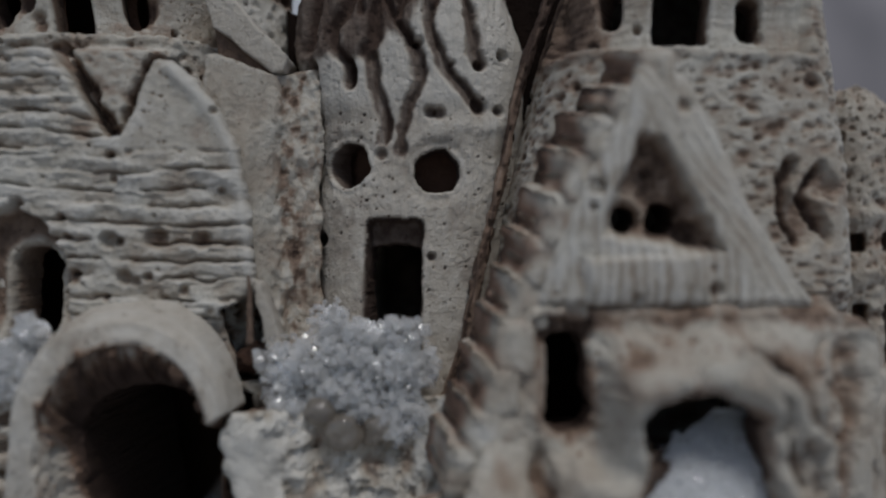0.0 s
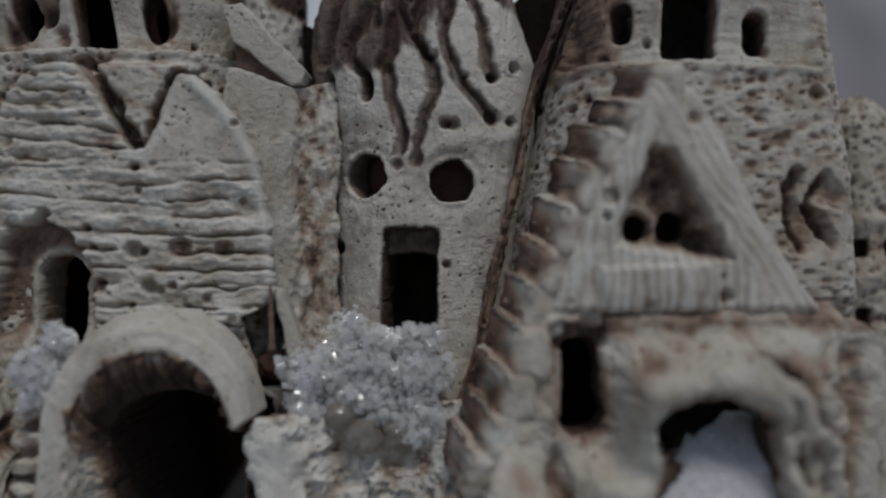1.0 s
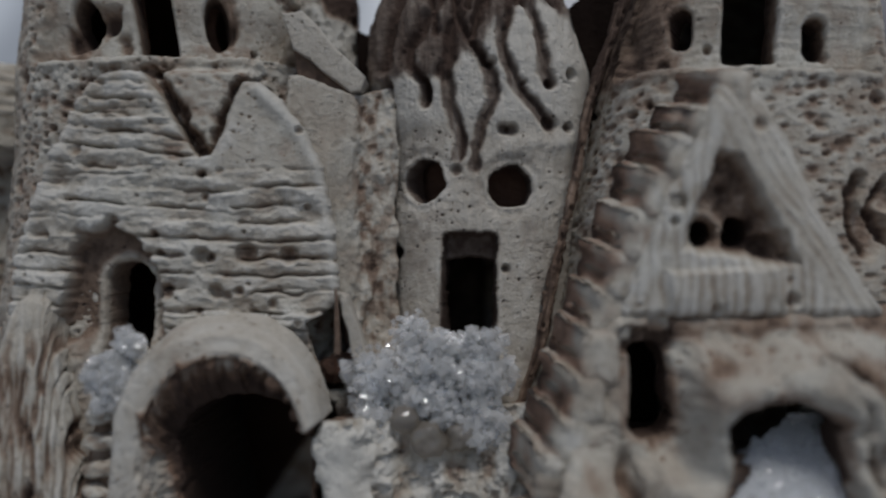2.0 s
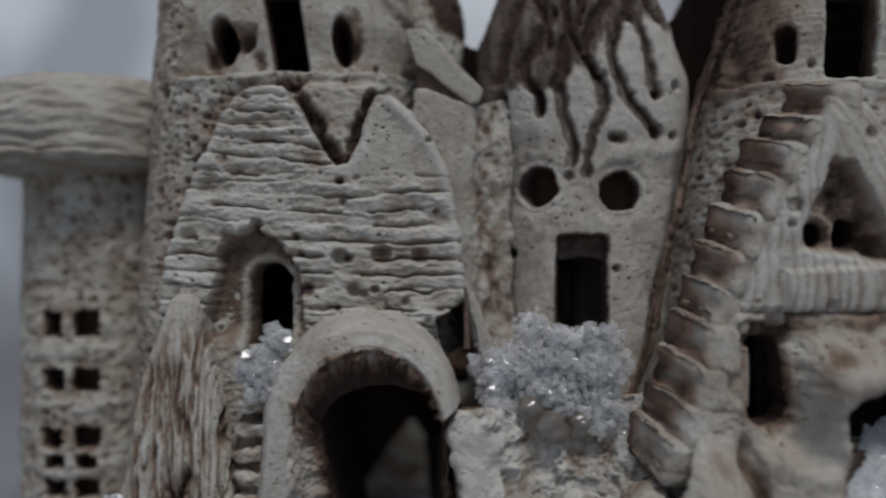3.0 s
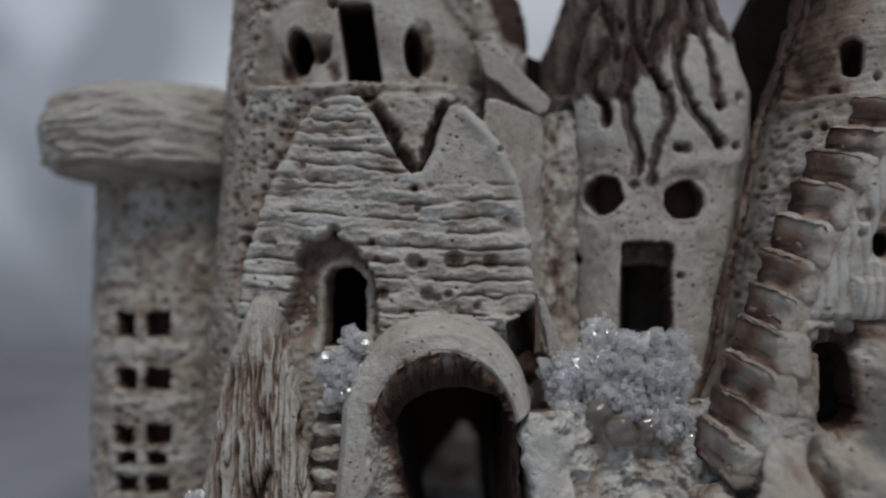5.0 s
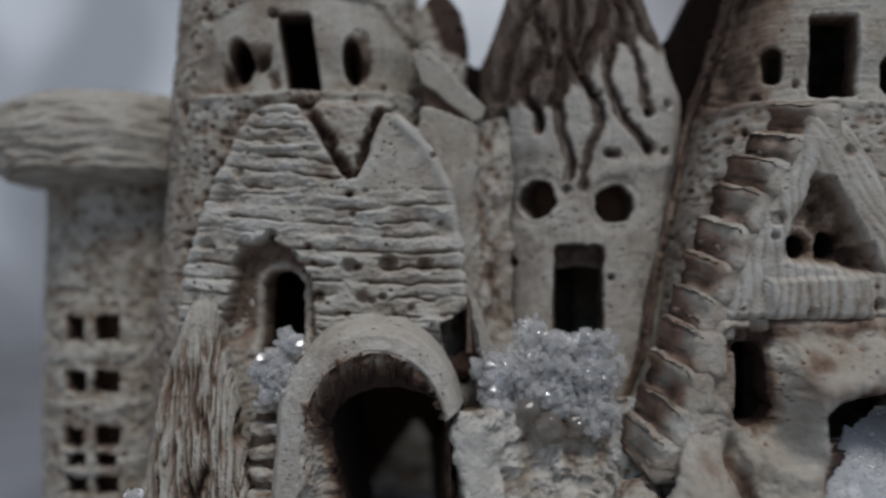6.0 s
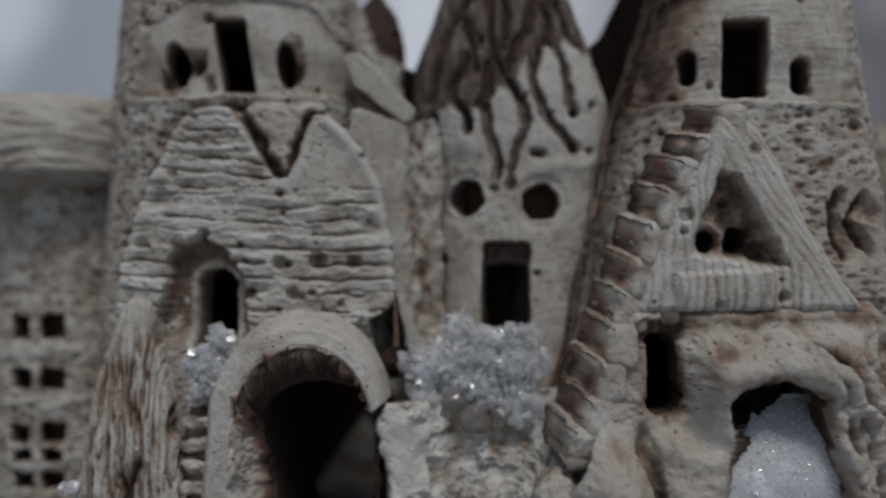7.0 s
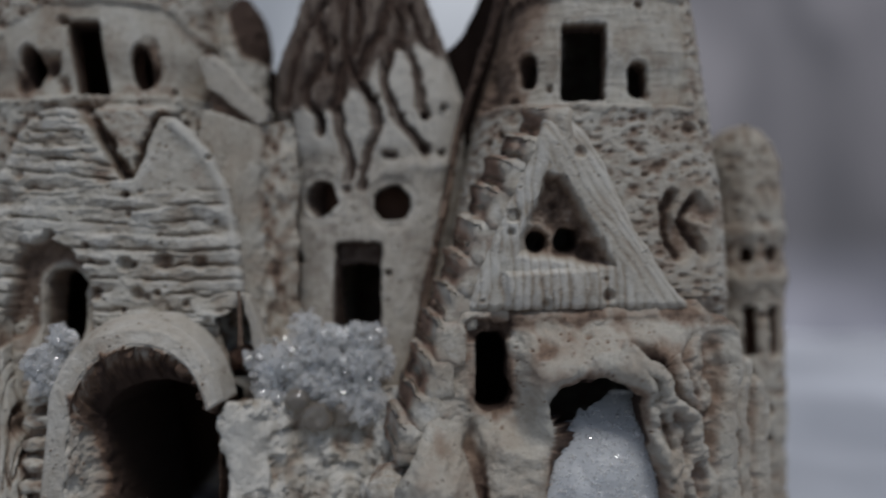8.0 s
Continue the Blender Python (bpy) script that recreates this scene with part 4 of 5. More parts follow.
def prism(name, parent, mat, poly, y0, y1, oxide=0.0, bevel=0.35, shift=(0, 0), cuts=3, rough=0.12, seed=0, label="", side=0.0):
    """A block with the outline poly (x, z) from y0 to y1, its back moved by shift; edges rounded and a little worn."""
    bm = bmesh.new()
    a = [bm.verts.new((x, y0, z)) for x, z in poly]
    b = [bm.verts.new((x + shift[0], y1, z + shift[1])) for x, z in poly]
    n = len(poly)
    bm.faces.new(a)
    bm.faces.new(b[::-1])
    for k in range(n):
        bm.faces.new((a[(k + 1) % n], a[k], b[k], b[(k + 1) % n]))
    bmesh.ops.recalc_face_normals(bm, faces=bm.faces[:])
    bmesh.ops.bevel(bm, geom=bm.edges[:], offset=bevel, segments=2, affect="EDGES", profile=0.6)
    bmesh.ops.triangulate(bm, faces=[f for f in bm.faces if len(f.verts) > 4])
    bmesh.ops.subdivide_edges(bm, edges=[e for e in bm.edges if e.calc_length() > 1.2], cuts=cuts, use_grid_fill=True)
    low, high = min(z for _, z in poly), max(z for _, z in poly)
    wash = []
    for v in bm.verts:
        u = (v.co.y - y0) / (y1 - y0)
        wash.append(0.62 - 0.95 * ((v.co.z - shift[1] * u - low) / (high - low)) + 1.1 * u)
        k = noise.fractal(v.co * 0.5 + Vector((seed * 5.1, 0, 0)), 0.9, 2.1, 3)
        v.co += Vector((0.6, 0.6, 1)) * k * rough * 3
        v.co *= MM
    for fc in bm.faces:
        fc.smooth = True
    me = bpy.data.meshes.new(name)
    bm.to_mesh(me)
    n = len(bm.verts)
    bm.free()
    at = me.attributes.new("oxide", "FLOAT", "POINT")
    # left-facing sides: brown wash plus painted shade, stronger low and at the back
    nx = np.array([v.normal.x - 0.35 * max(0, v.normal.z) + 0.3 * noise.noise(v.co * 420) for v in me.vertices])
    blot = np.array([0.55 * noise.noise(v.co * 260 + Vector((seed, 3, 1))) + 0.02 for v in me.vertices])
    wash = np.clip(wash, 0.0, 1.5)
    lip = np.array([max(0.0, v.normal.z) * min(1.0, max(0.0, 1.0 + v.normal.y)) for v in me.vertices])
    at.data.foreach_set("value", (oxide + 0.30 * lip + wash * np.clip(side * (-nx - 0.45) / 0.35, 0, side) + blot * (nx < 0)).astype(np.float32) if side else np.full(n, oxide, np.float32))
    me.materials.append(mat)
    ob = new(name, me)
    ob.parent = parent
    if label:
        ob["label"] = label
    return ob


prism("wedge", castle, M_SMOOTH, [(-37.5, 100), (-34.2, 100.6), (-24.0, 89.8), (-24.8, 87.6), (-26.4, 87.2), (-35.4, 94.4)], 111.2, 119, -0.05, 0.3, label="slanting clay wedge with a sharp edge")
# underside of the wedge, its shade put into the oxide colour
prism("wedge_underside", castle, M_STAIN, [(-36, 96), (-30.0, 91.6), (-26, 87.6), (-27, 86.0), (-34.5, 86)], 112.4, 120, 0.62, 0.3)
prism("flake", castle, M_SMOOTH, [(-27.4, 55.5), (-26.2, 55.0), (-22.9, 45.5), (-25.0, 44.2)], 103.0, 107.5, 0.0, 0.25, label="pale upright flake of clay")
prism("spike", castle, M_STAIN, [(-27.75, 56.4), (-27.35, 56.4), (-27.0, 46.5), (-28.0, 46.5)], 101.8, 102.5, 0.6, 0.12)
# rough lump in the hollow brown, set behind the cleft's opening
lump("cavity_lump", castle, M_HOLE, (-28.0, 109.0, 43.5), (3.4, 2.0, 2.6), 31, 0.5, 0.4, 4, 0.6)


def spire():
    pr = [(80, -38, -26.5, 121, 134), (100, -38.5, -26.8, 121, 134), (106, -39, -27, 121, 134), (112, -37.5, -28.2, 122.5, 133), (116.5, -34, -31, 125, 130)]

    def relief(x, z, s, f):
        h, w = pitted(x, z, s, 0.5, 131)
        dark = step(-34.0, -31.8, x + 0.35 * (z - 106)) * step(101, 104, z)
        return h, np.clip(w * 0.4 - 0.25 + 1.2 * dark, -0.35, 1)

    sheet("spire", around(0.012, 0.03), np.arange(80, 116.6, 0.4), shell(pr, 2.2), M_CLAY, castle, None, relief, 0, edge=0, top=True, bottom=True, label="small clay spire with a dark brown side")
    # walls in the gaps between towers, with the shade there put into their colour
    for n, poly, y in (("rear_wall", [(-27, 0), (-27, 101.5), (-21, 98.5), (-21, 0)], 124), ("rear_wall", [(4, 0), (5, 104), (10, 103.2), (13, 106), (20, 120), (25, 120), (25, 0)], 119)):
        prism(n, castle, M_DARK, poly, y, y + 9, 0.0, 0.4, cuts=5, rough=0.3, seed=y, label="brown-washed clay wall between the towers, its colour darkened for shade")


spire()

# right tower
RIGHT = [(0, -6, 69, 105, 160), (33, 1, 66, 104.5, 160), (47, 6, 63.5, 103, 160), (54, 7.5, 63, 99.4, 159), (70, 10.5, 62, 99.3, 158), (88, 15, 59.5, 100.2, 156), (104, 20, 57.5, 101.8, 153), (126, 25, 54, 104, 150)]


def right_solid(x, z, f):
    d = np.full(x.shape, -50.0)
    for q in (s_box(x, z, 21.7, 25.3, 91.8, 98.0, 1.7), s_box(x, z, 29.8, 38.0, 89.2, 103.1, 0.7, 0.03), s_box(x, z, 41.7, 45.4, 89.6, 96.1, 1.7),
              s_box(x, z, 28, 33, 110, 118, 0.6), s_poly(x, z, [(26.5, 77.5), (30, 77), (35, 69), (38, 59), (19.5, 60), (21, 67)]), s_box(x, z, 12, 30, 34, 53), s_box(x, z, 24, 42, 2, 40.5)):
        d = np.where(f == 1, np.maximum(d, -(q + wob(x, z, 0.2, 1.6, 13))), d)
    return d


def right_relief(x, z, s, f):
    h, w = pitted(x, z * 1.25, s * 1.1, 0.5, 141, 1.5)
    w = 0.8 * w
    h = h * (1 - 0.45 * step(26, 20, x) * (f >= 0))
    ps, pw = plastered(x, z, s, 143, 0.2)
    ps = ps + 0.35 * (fbm(x / 9, z / 0.7, 145) - 0.5)
    panel = np.minimum(s_poly(x, z, [(16.5, 88.6), (51.8, 87.6), (53, 95), (52.5, 107.2), (19.5, 108.2)]), s_box(x, z, 22, 52, 109.5, 125, 1)) + wob(x, z, 0.4, 3, 18)
    k = np.where(f == 1, 1 - step(-0.5, 0.3, panel), 0)
    h, w = h * (1 - k) + (ps - 0.6 - 1.5 * step(99, 91, z)) * k, w * (1 - k) + pw * k
    lip = np.exp(-((panel - 0.8) / 0.8) ** 2) * (f == 1) * (z < 92)
    h, w = h + 0.4 * lip, w * (1 - 0.6 * lip)
    for cx, cz, r, dep in ((27.6, 91.6, 0.8, 1.3), (45.0, 90.2, 1.0, 1.2), (20.4, 89.6, 1.2, 0.6), (12.9, 84.6, 1.5, 1.6), (44, 106.4, 0.8, 0.9), (52, 83.5, 1.5, 1.0), (55.5, 84.5, 1.0, 1.2), (17, 82, 0.7, 1), (19, 83, 0.6, 1)):
        h, w = bowl(h, w, x, z, cx, cz, r, dep, 0.7)
    edge_band = step(10.0, 1.5, x - (17.0 + 0.2 * (z - 88))) * step(84, 92, z)
    w = np.clip(w + 0.7 * edge_band, -0.4, 0.9)
    xx, zz = x + wob(x, z, 0.7, 2.2, 19), z + wob(x, z, 0.7, 2.2, 20)
    calm = 1 - step(-0.5, 1.5, s_poly(x, z, [(47, 73.5), (55.5, 74), (57.5, 68), (56, 61), (48, 60)]))
    h, w = h * (1 - 0.65 * calm * (f >= 0)), w * (1 - 0.5 * calm * (f >= 0))
    for lines in ([(1.2, 2.5, [(48.6, 71.8), (47.0, 69.5), (47.0, 65), (49.2, 61.0)]), (2.4, 1.7, [(49.4, 65.5), (50.2, 62.8)])],
                  [(1.2, 2.4, [(53.4, 71.6), (52.0, 70.0), (50.3, 68), (51.9, 65), (54.2, 61.8)]), (2.2, 1.6, [(52.6, 69.4), (54.8, 68.8)])]):
        top, _ = strokes(xx, zz, lines)
        top = np.where(f >= 0, top, 0)
        h, w = h - top, np.clip(w + 0.62 * step(1.2, 2.3, top) + 0.15 * step(0.3, 1.2, top), -0.4, 0.9)
    return h, w


sheet("right_tower", around(0.0030, 0.012, -0.52, 0.66), np.arange(0, 126.1, 0.25), shell(RIGHT, 4.2), M_CLAY, castle, right_solid, right_relief, 4.5, top=True,
                    label="pitted clay tower with a smoothed windowed panel")

# thatched gable in front of it
GABLE = [(12.4, 52.0), (14, 57), (17.6, 65), (21.4, 73), (25.2, 79.5), (26.8, 84), (28.2, 87.6), (31.8, 87.6), (35.0, 84), (38.2, 77.5), (42.4, 66), (48, 57), (51.5, 51.9), (50, 51.2), (30, 51.7), (12.2, 51.7)]


def gable_y(x, z):
    return 92.6 - 0.06 * (z - 60) + 0.02 * np.clip(x + 0.62 * (z - 60) - 36, 0, 30) ** 2 + 0.05 * np.clip(z - 80, 0, 9) ** 2 + 1.2 * step(53.8, 51.6, z)


def gable_plan(x, z):
    k = 0.98 - 0.0013 * (z - 50)
    return -8 + (x + 8) / k, 61 + (z - 61) / k


def gable_solid(x, z, f):
    x, z = gable_plan(x, z)
    d = s_poly(x, z, GABLE) + wob(x, z, 0.4, 3, 151)
    for q in (s_oval(x, z, 25.1, 63.8, 1.8, 2.0), s_oval(x, z, 30.6, 64.0, 2.3, 2.3)):
        d = np.maximum(d, -(q + wob(x, z, 0.3, 1.5, 152)))
    return d


def gable_relief(x, z, s, f):
    x, z = gable_plan(x, z)
    h, w = ribbed(x, z, x, 1.8, 153)
    slant = x + 0.62 * (z - 60)
    h2, w2 = ribbed(x, z, slant * 0.85, 1.7, 154)
    band = step(38.2, 40.2, slant + wob(x, z, 0.8, 4, 156))
    h, w = 0.52 * h * (1 - band) + 0.34 * h2 * band, w * (1 - band) + 0.6 * w2 * band
    top = s_poly(x, z, [(19.5, 52.2), (19.5, 58.6), (35, 59.2), (36, 52.0)])
    k = 1 - step(-0.5, 0.4, top)
    fringe = step(52.6, 51.4, z + 0.8 * (vn(x / 0.9, z / 3, 159) - 0.5))
    h, w = h + 0.85 * k * step(50.6, 56, z) + 0.15 * fringe, np.clip(w + 0.28 * fringe + 0.10 * step(53.8, 52.2, z), -0.35, 0.85)
    tri = s_poly(x, z, [(27.4, 75.6), (30.0, 75.2), (34.2, 68), (38.0, 59.4), (30, 60.4), (21.6, 61.6), (22.6, 66), (25.4, 71.5)]) + wob(x, z, 0.5, 2.2, 155)
    c = fbm(x / 1.8, z / 1.8, 157)
    k = 1 - step(-1.3, 0.5, tri)
    rim = np.exp(-((s_oval(x, z, 25.1, 63.8, 1.8, 2.0) - 0.8) / 0.7) ** 2)
    dep = 2.3 + 1.3 * step(26, 29, x + 0.3 * (z - 64)) + 0.9 * np.exp(-((x - 27.6) / 1.6) ** 2 - ((z - 70.5) / 2.6) ** 2)
    h, w = h * (1 - k) + (2.4 * (c - 0.5) - dep + 0.5 * rim) * k, w * (1 - k) + k * np.clip(0.50 + 0.9 * (0.5 - c) + 0.12 * step(26, 29, x + 0.3 * (z - 64)) - 0.15 * rim, -0.2, 0.85)
    for cx, cz, r, dep in ((21.2, 68.4, 1.3, 1.2), (20.6, 65.6, 0.8, 0.8), (33.8, 61.8, 2.0, 1.4), (33.5, 79.5, 1.2, 0.8), (26, 53.5, 0.9, 0.9), (36.6, 54.5, 1.2, 1.0)):
        h, w = bowl(h, w, x, z, cx, cz, r, dep, 0.5)
    return h, w


sheet("thatched_gable", np.arange(2, 54, 0.2), np.arange(48, 89, 0.2), front(gable_y), M_CLAY, castle, gable_solid, gable_relief, 8.5, 5, 1.4,
      label="rib-carved clay gable with a hollow triangular window")

# wall below the gable: keyhole door and the low arch
WALL = [(-2, 0), (0, 26), (4.5, 34), (8.8, 46), (11.4, 53.8), (51.6, 53.8), (60, 46), (65, 36), (67, 0)]


def wall_bulge(x, z):
    """How far the wall swells forward round the low arch."""
    return 6.6 * step(50, 42, z - 0.12 * np.abs(x - 31)) * step(19.4, 24.0, x) * step(54, 43, x)


def wall_plan(x, z):
    k = 1 - wall_bulge(x, z) / 118
    return -8 + (x + 8) / k, 61 + (z - 61) / k


def wall_y(x, z):
    q = np.clip((x - 40) / 26, 0, 1)
    return 92.6 - wall_bulge(x, z) + 9.0 * q ** 2 + 0.5 * step(46, 51, z) + 1.5 * step(51.4, 53, z) - 10.5 * np.exp(-(np.abs(x - 6.5) / 6.5) ** 2.6) * step(36.5, 27, z + 0.45 * np.abs(x - 6.5)) - 5.5 * np.exp(-(np.abs(x - 18) / 4.2) ** 2.6) * step(35.5, 31, z + 0.3 * np.abs(x - 17))


def low_arch(x, z):
    return s_poly(x, z, [(22.0, 0), (22.6, 32), (23.1, 33.8), (24.5, 38.5), (26.5, 40.4), (30, 42.2), (33, 42.4), (36.5, 41), (38.7, 39.4), (39.4, 34), (40.4, 29), (41.5, 25), (42, 0)])


def wall_solid(x, z, f):
    d = s_poly(x, z + wob(x, 0 * z, 1.3, 3.5, 160), WALL) + wob(x, z, 0.5, 3, 161)
    door = np.minimum(s_box(x, z, 13.3, 18.6, 36.6, 49.4, 1.6), np.minimum(s_oval(x, z, 16.1, 38.2, 3.0, 2.4), s_oval(x, z, 17.8, 39.2, 1.5, 2.2)))
    d = np.maximum(d, -(door + wob(x, z, 0.25, 1.6, 163)))
    return np.maximum(d, -(low_arch(x, z) + wob(x, z, 0.5, 2.4, 165)))


# knotted roots at the end of the wall
ROOTS = [(2.0, 2.2, [(33, 42), (38, 43), (41, 40.6), (42.4, 38)]), (1.4, 2.6, [(39, 44.8), (43, 43), (45.2, 41), (46, 38), (45, 36.2)]), (1.1, 2.4, [(47.6, 44.4), (48.8, 40), (50.2, 37)]),
         (1.2, 2.6, [(46.8, 36.8), (50, 34.2), (50, 30), (51.4, 28)]), (1.6, 2.8, [(43, 34.8), (44, 30), (46.4, 26.4)]), (0.8, 2.0, [(50.5, 29), (48.7, 25), (50, 20), (51, 12)]),
         (0.9, 2.0, [(51.5, 28), (53, 24), (52.6, 17)]), (2.5, 3.4, [(56.3, 49.5), (56.7, 43), (56, 37), (55, 31), (55.6, 23), (56.5, 10)]), (1.6, 2.2, [(60, 42), (59, 32), (59.5, 22), (60, 8)]),
         (0.9, 1.7, [(45, 38.4), (47, 33), (47.6, 28), (47, 20)]), (1.0, 1.6, [(51, 47), (51.6, 42), (52.2, 36)]), (1.4, 2.2, [(45, 24), (47, 18), (47, 6)]), (2.4, 2.8, [(63.5, 38), (63, 25), (64, 8)])]


def wall_relief(x, z, s, f):
    h, w = plastered(x, z, s, 171, 0.3)
    h = h + (1.8 * (fbm(x / 7, z / 6, 173) - 0.5) + 0.7 * (fbm(x / 1.3, z / 1.3, 174, 3) - 0.5)) * (1 - 0.5 * step(51, 54, x))
    w = np.clip(w + 1.1 * (0.41 - fbm(x / 4, z / 4, 175)), -0.3, 0.7)
    w = np.clip(w + 0.5 * step(49.0, 51.4, z + wob(x, z, 1.2, 2.5, 176)) * (x > 19), -0.3, 0.75)
    cleave = np.exp(-((x - 12.6 - 0.35 * (31 - z) * 0.5 + wob(x, z, 1.0, 4, 178)) / 0.8) ** 2) * step(36, 32, z)
    h, w = h - 2.6 * cleave, np.clip(w + 0.8 * cleave, -0.3, 0.85)
    a = low_arch(x, z)
    x, z = wall_plan(x, z)
    h = h + 1.2 * np.exp(-((a - 4.2) / 2.8) ** 2) * step(20, 30, x) * step(33, 37, z)
    h = h - 1.3 * np.exp(-(a / 1.3) ** 2)
    xx, zz = x + wob(x, z, 0.9, 3.5, 177), z + wob(x, z, 0.9, 4, 179)
    top, near = strokes(xx, zz, ROOTS)
    root = step(42.5, 44.5, x + 0.25 * (z - 38)) * step(49.5, 45.5, z)
    c = fbm(x / 1.8, z / 2.2, 181)
    on = step(1.05, 0.75, np.abs(near))
    h = h + (0.75 * top + (2.0 - 1.4 * step(51, 54, x)) * (c - 0.5) - 1.2) * np.maximum(root, 0.6 * on) + 0.9 * on * (1 - root)
    shade = np.clip(0.36 + 0.9 * (0.5 - c) - 0.3 * step(57, 60, x), 0, 0.9) * (1 - on) + on * (-0.06 + (1.0 - 0.6 * (x > 53)) * (0.5 - c) + 0.32 * step(0.45, 0.9, -near) * (x > 50))
    w = w * (1 - root) + root * np.clip(shade, -0.25, 0.9) + 0.45 * np.exp(-((a - 0.2) / 0.9) ** 2) * (x > 28)
    pit = np.minimum(s_oval(x, z, 42.6, 45.3, 3.2, 1.8, -1.2), s_box(x, z, 46.2, 47.2, 38.5, 44.4, 0.4)) + wob(x, z, 0.5, 1.6, 183)
    k = 1 - step(-0.9, 0.5, pit)
    h, w = h - 3.4 * k, np.clip(w + 0.9 * k, -0.3, 0.9)
    door = s_box(x, z, 13.0, 17.8, 36.6, 49.6, 1.0)
    head = s_poly(x, z, [(12.2, 48.0), (12.0, 50.6), (13.5, 51.4), (15, 51.0), (16.5, 52), (19.2, 52), (19.4, 48.6), (16, 47)]) + wob(x, z, 0.4, 1.6, 184)
    k = 1 - step(-0.5, 0.5, head)
    h, w = h - 2.0 * k, np.clip(w + 0.65 * k, -0.3, 0.9)
    w = np.clip(w + (0.3 + 0.35 * (x > 16)) * np.exp(-((door - 0.6) / 1.1) ** 2) * (0.5 + fbm(x / 1.5, z / 1.5, 186)), 0, 0.85)
    h = h - 1.0 * np.exp(-((door - 0.5) / 1.4) ** 2) * (x > 16)
    for cx, cz, r, dep in ((25.5, 46.0, 2.0, 0.7), (32, 47.5, 0.8, 0.7)):
        h, w = bowl(h, w, x, z, cx, cz, r, dep, 0.45)
    return h, w


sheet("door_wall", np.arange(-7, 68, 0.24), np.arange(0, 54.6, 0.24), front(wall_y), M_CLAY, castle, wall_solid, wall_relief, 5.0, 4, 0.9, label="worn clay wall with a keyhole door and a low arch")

# stairs that climb the flank of the gable
stair = new("staircase")
stair.parent = castle
stair["label"] = "flight of worn clay steps with brown wash and painted shade on their sides"
STEP_X = [0.2, 2.6, 4.6, 6.6, 8.6, 10.6, 12.9, 15.6, 18.0, 21.6, 24.6]
STEP_Z = [28.5, 34.0, 39.0, 44.6, 50.1, 55.6, 61.0, 66.7, 72.0, 76.8, 80.6, 85.2]
for k, (sx, sz, top) in enumerate(zip(STEP_X, STEP_Z, STEP_Z[1:])):
    j = 0.35 * math.sin(k * 2.3)
    poly = [(sx + 0.6 + j, top + 0.1), (sx + 1.9, top + 0.35), (sx + 5.5, top + 0.3), (sx + 5.5, sz - 1.0), (sx + 0.4, sz - 1.0), (sx + 0.1, sz + 1.2), (sx + 0.9 - j, (sz + top) / 2)]
    y0 = 93.3 - 0.06 * (sz - 60) if sz > 49 else 91.9 + 0.05 * k
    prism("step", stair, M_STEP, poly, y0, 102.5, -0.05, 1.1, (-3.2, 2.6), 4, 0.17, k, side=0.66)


# rope-like seam between the towers
def seam():
    def base(u, v):
        t = np.interp(u, [0, 1], [0, 1])
        ang = v * 2 * math.pi
        z = 20 + 95 * t
        x = np.interp(z, [20, 33, 46, 82, 90, 102, 115], [-6.6, -1.8, 3.2, 10.8, 13.2, 17.0, 21.5]) + 0.15 * np.sin(z / 5)
        r = 0.8 + 0.22 * (vn(z / 2.2, 0 * z, 5) - 0.5)
        return x + 0.25 + r * np.cos(ang), 110.2 + 1.0 * np.sin(ang), z + 0 * u, v * 8

    def relief(x, z, s, f):
        h = 1.0 * (fbm(s / 0.9, z / 5, 191) - 0.5) - 0.8 * pits(s, z, 2.4, 0.3, 0.9, 0.45, 195) + 0.5 * (fbm(s / 2, z / 1.2, 197, 3) - 0.5)
        return h, np.clip(0.45 + 1.2 * (0.5 - fbm(s / 0.9, z / 7, 191)) + 0.3 * fbm(s, z / 3, 193) + 0.4 * step(80, 95, z), 0, 0.9)

    sheet("seam", np.linspace(0, 1, 320), np.linspace(1, 0, 40), base, M_STAIN, castle, None, relief, 0, edge=0, label="grooved brown strip sealing the joint of two towers")


seam()

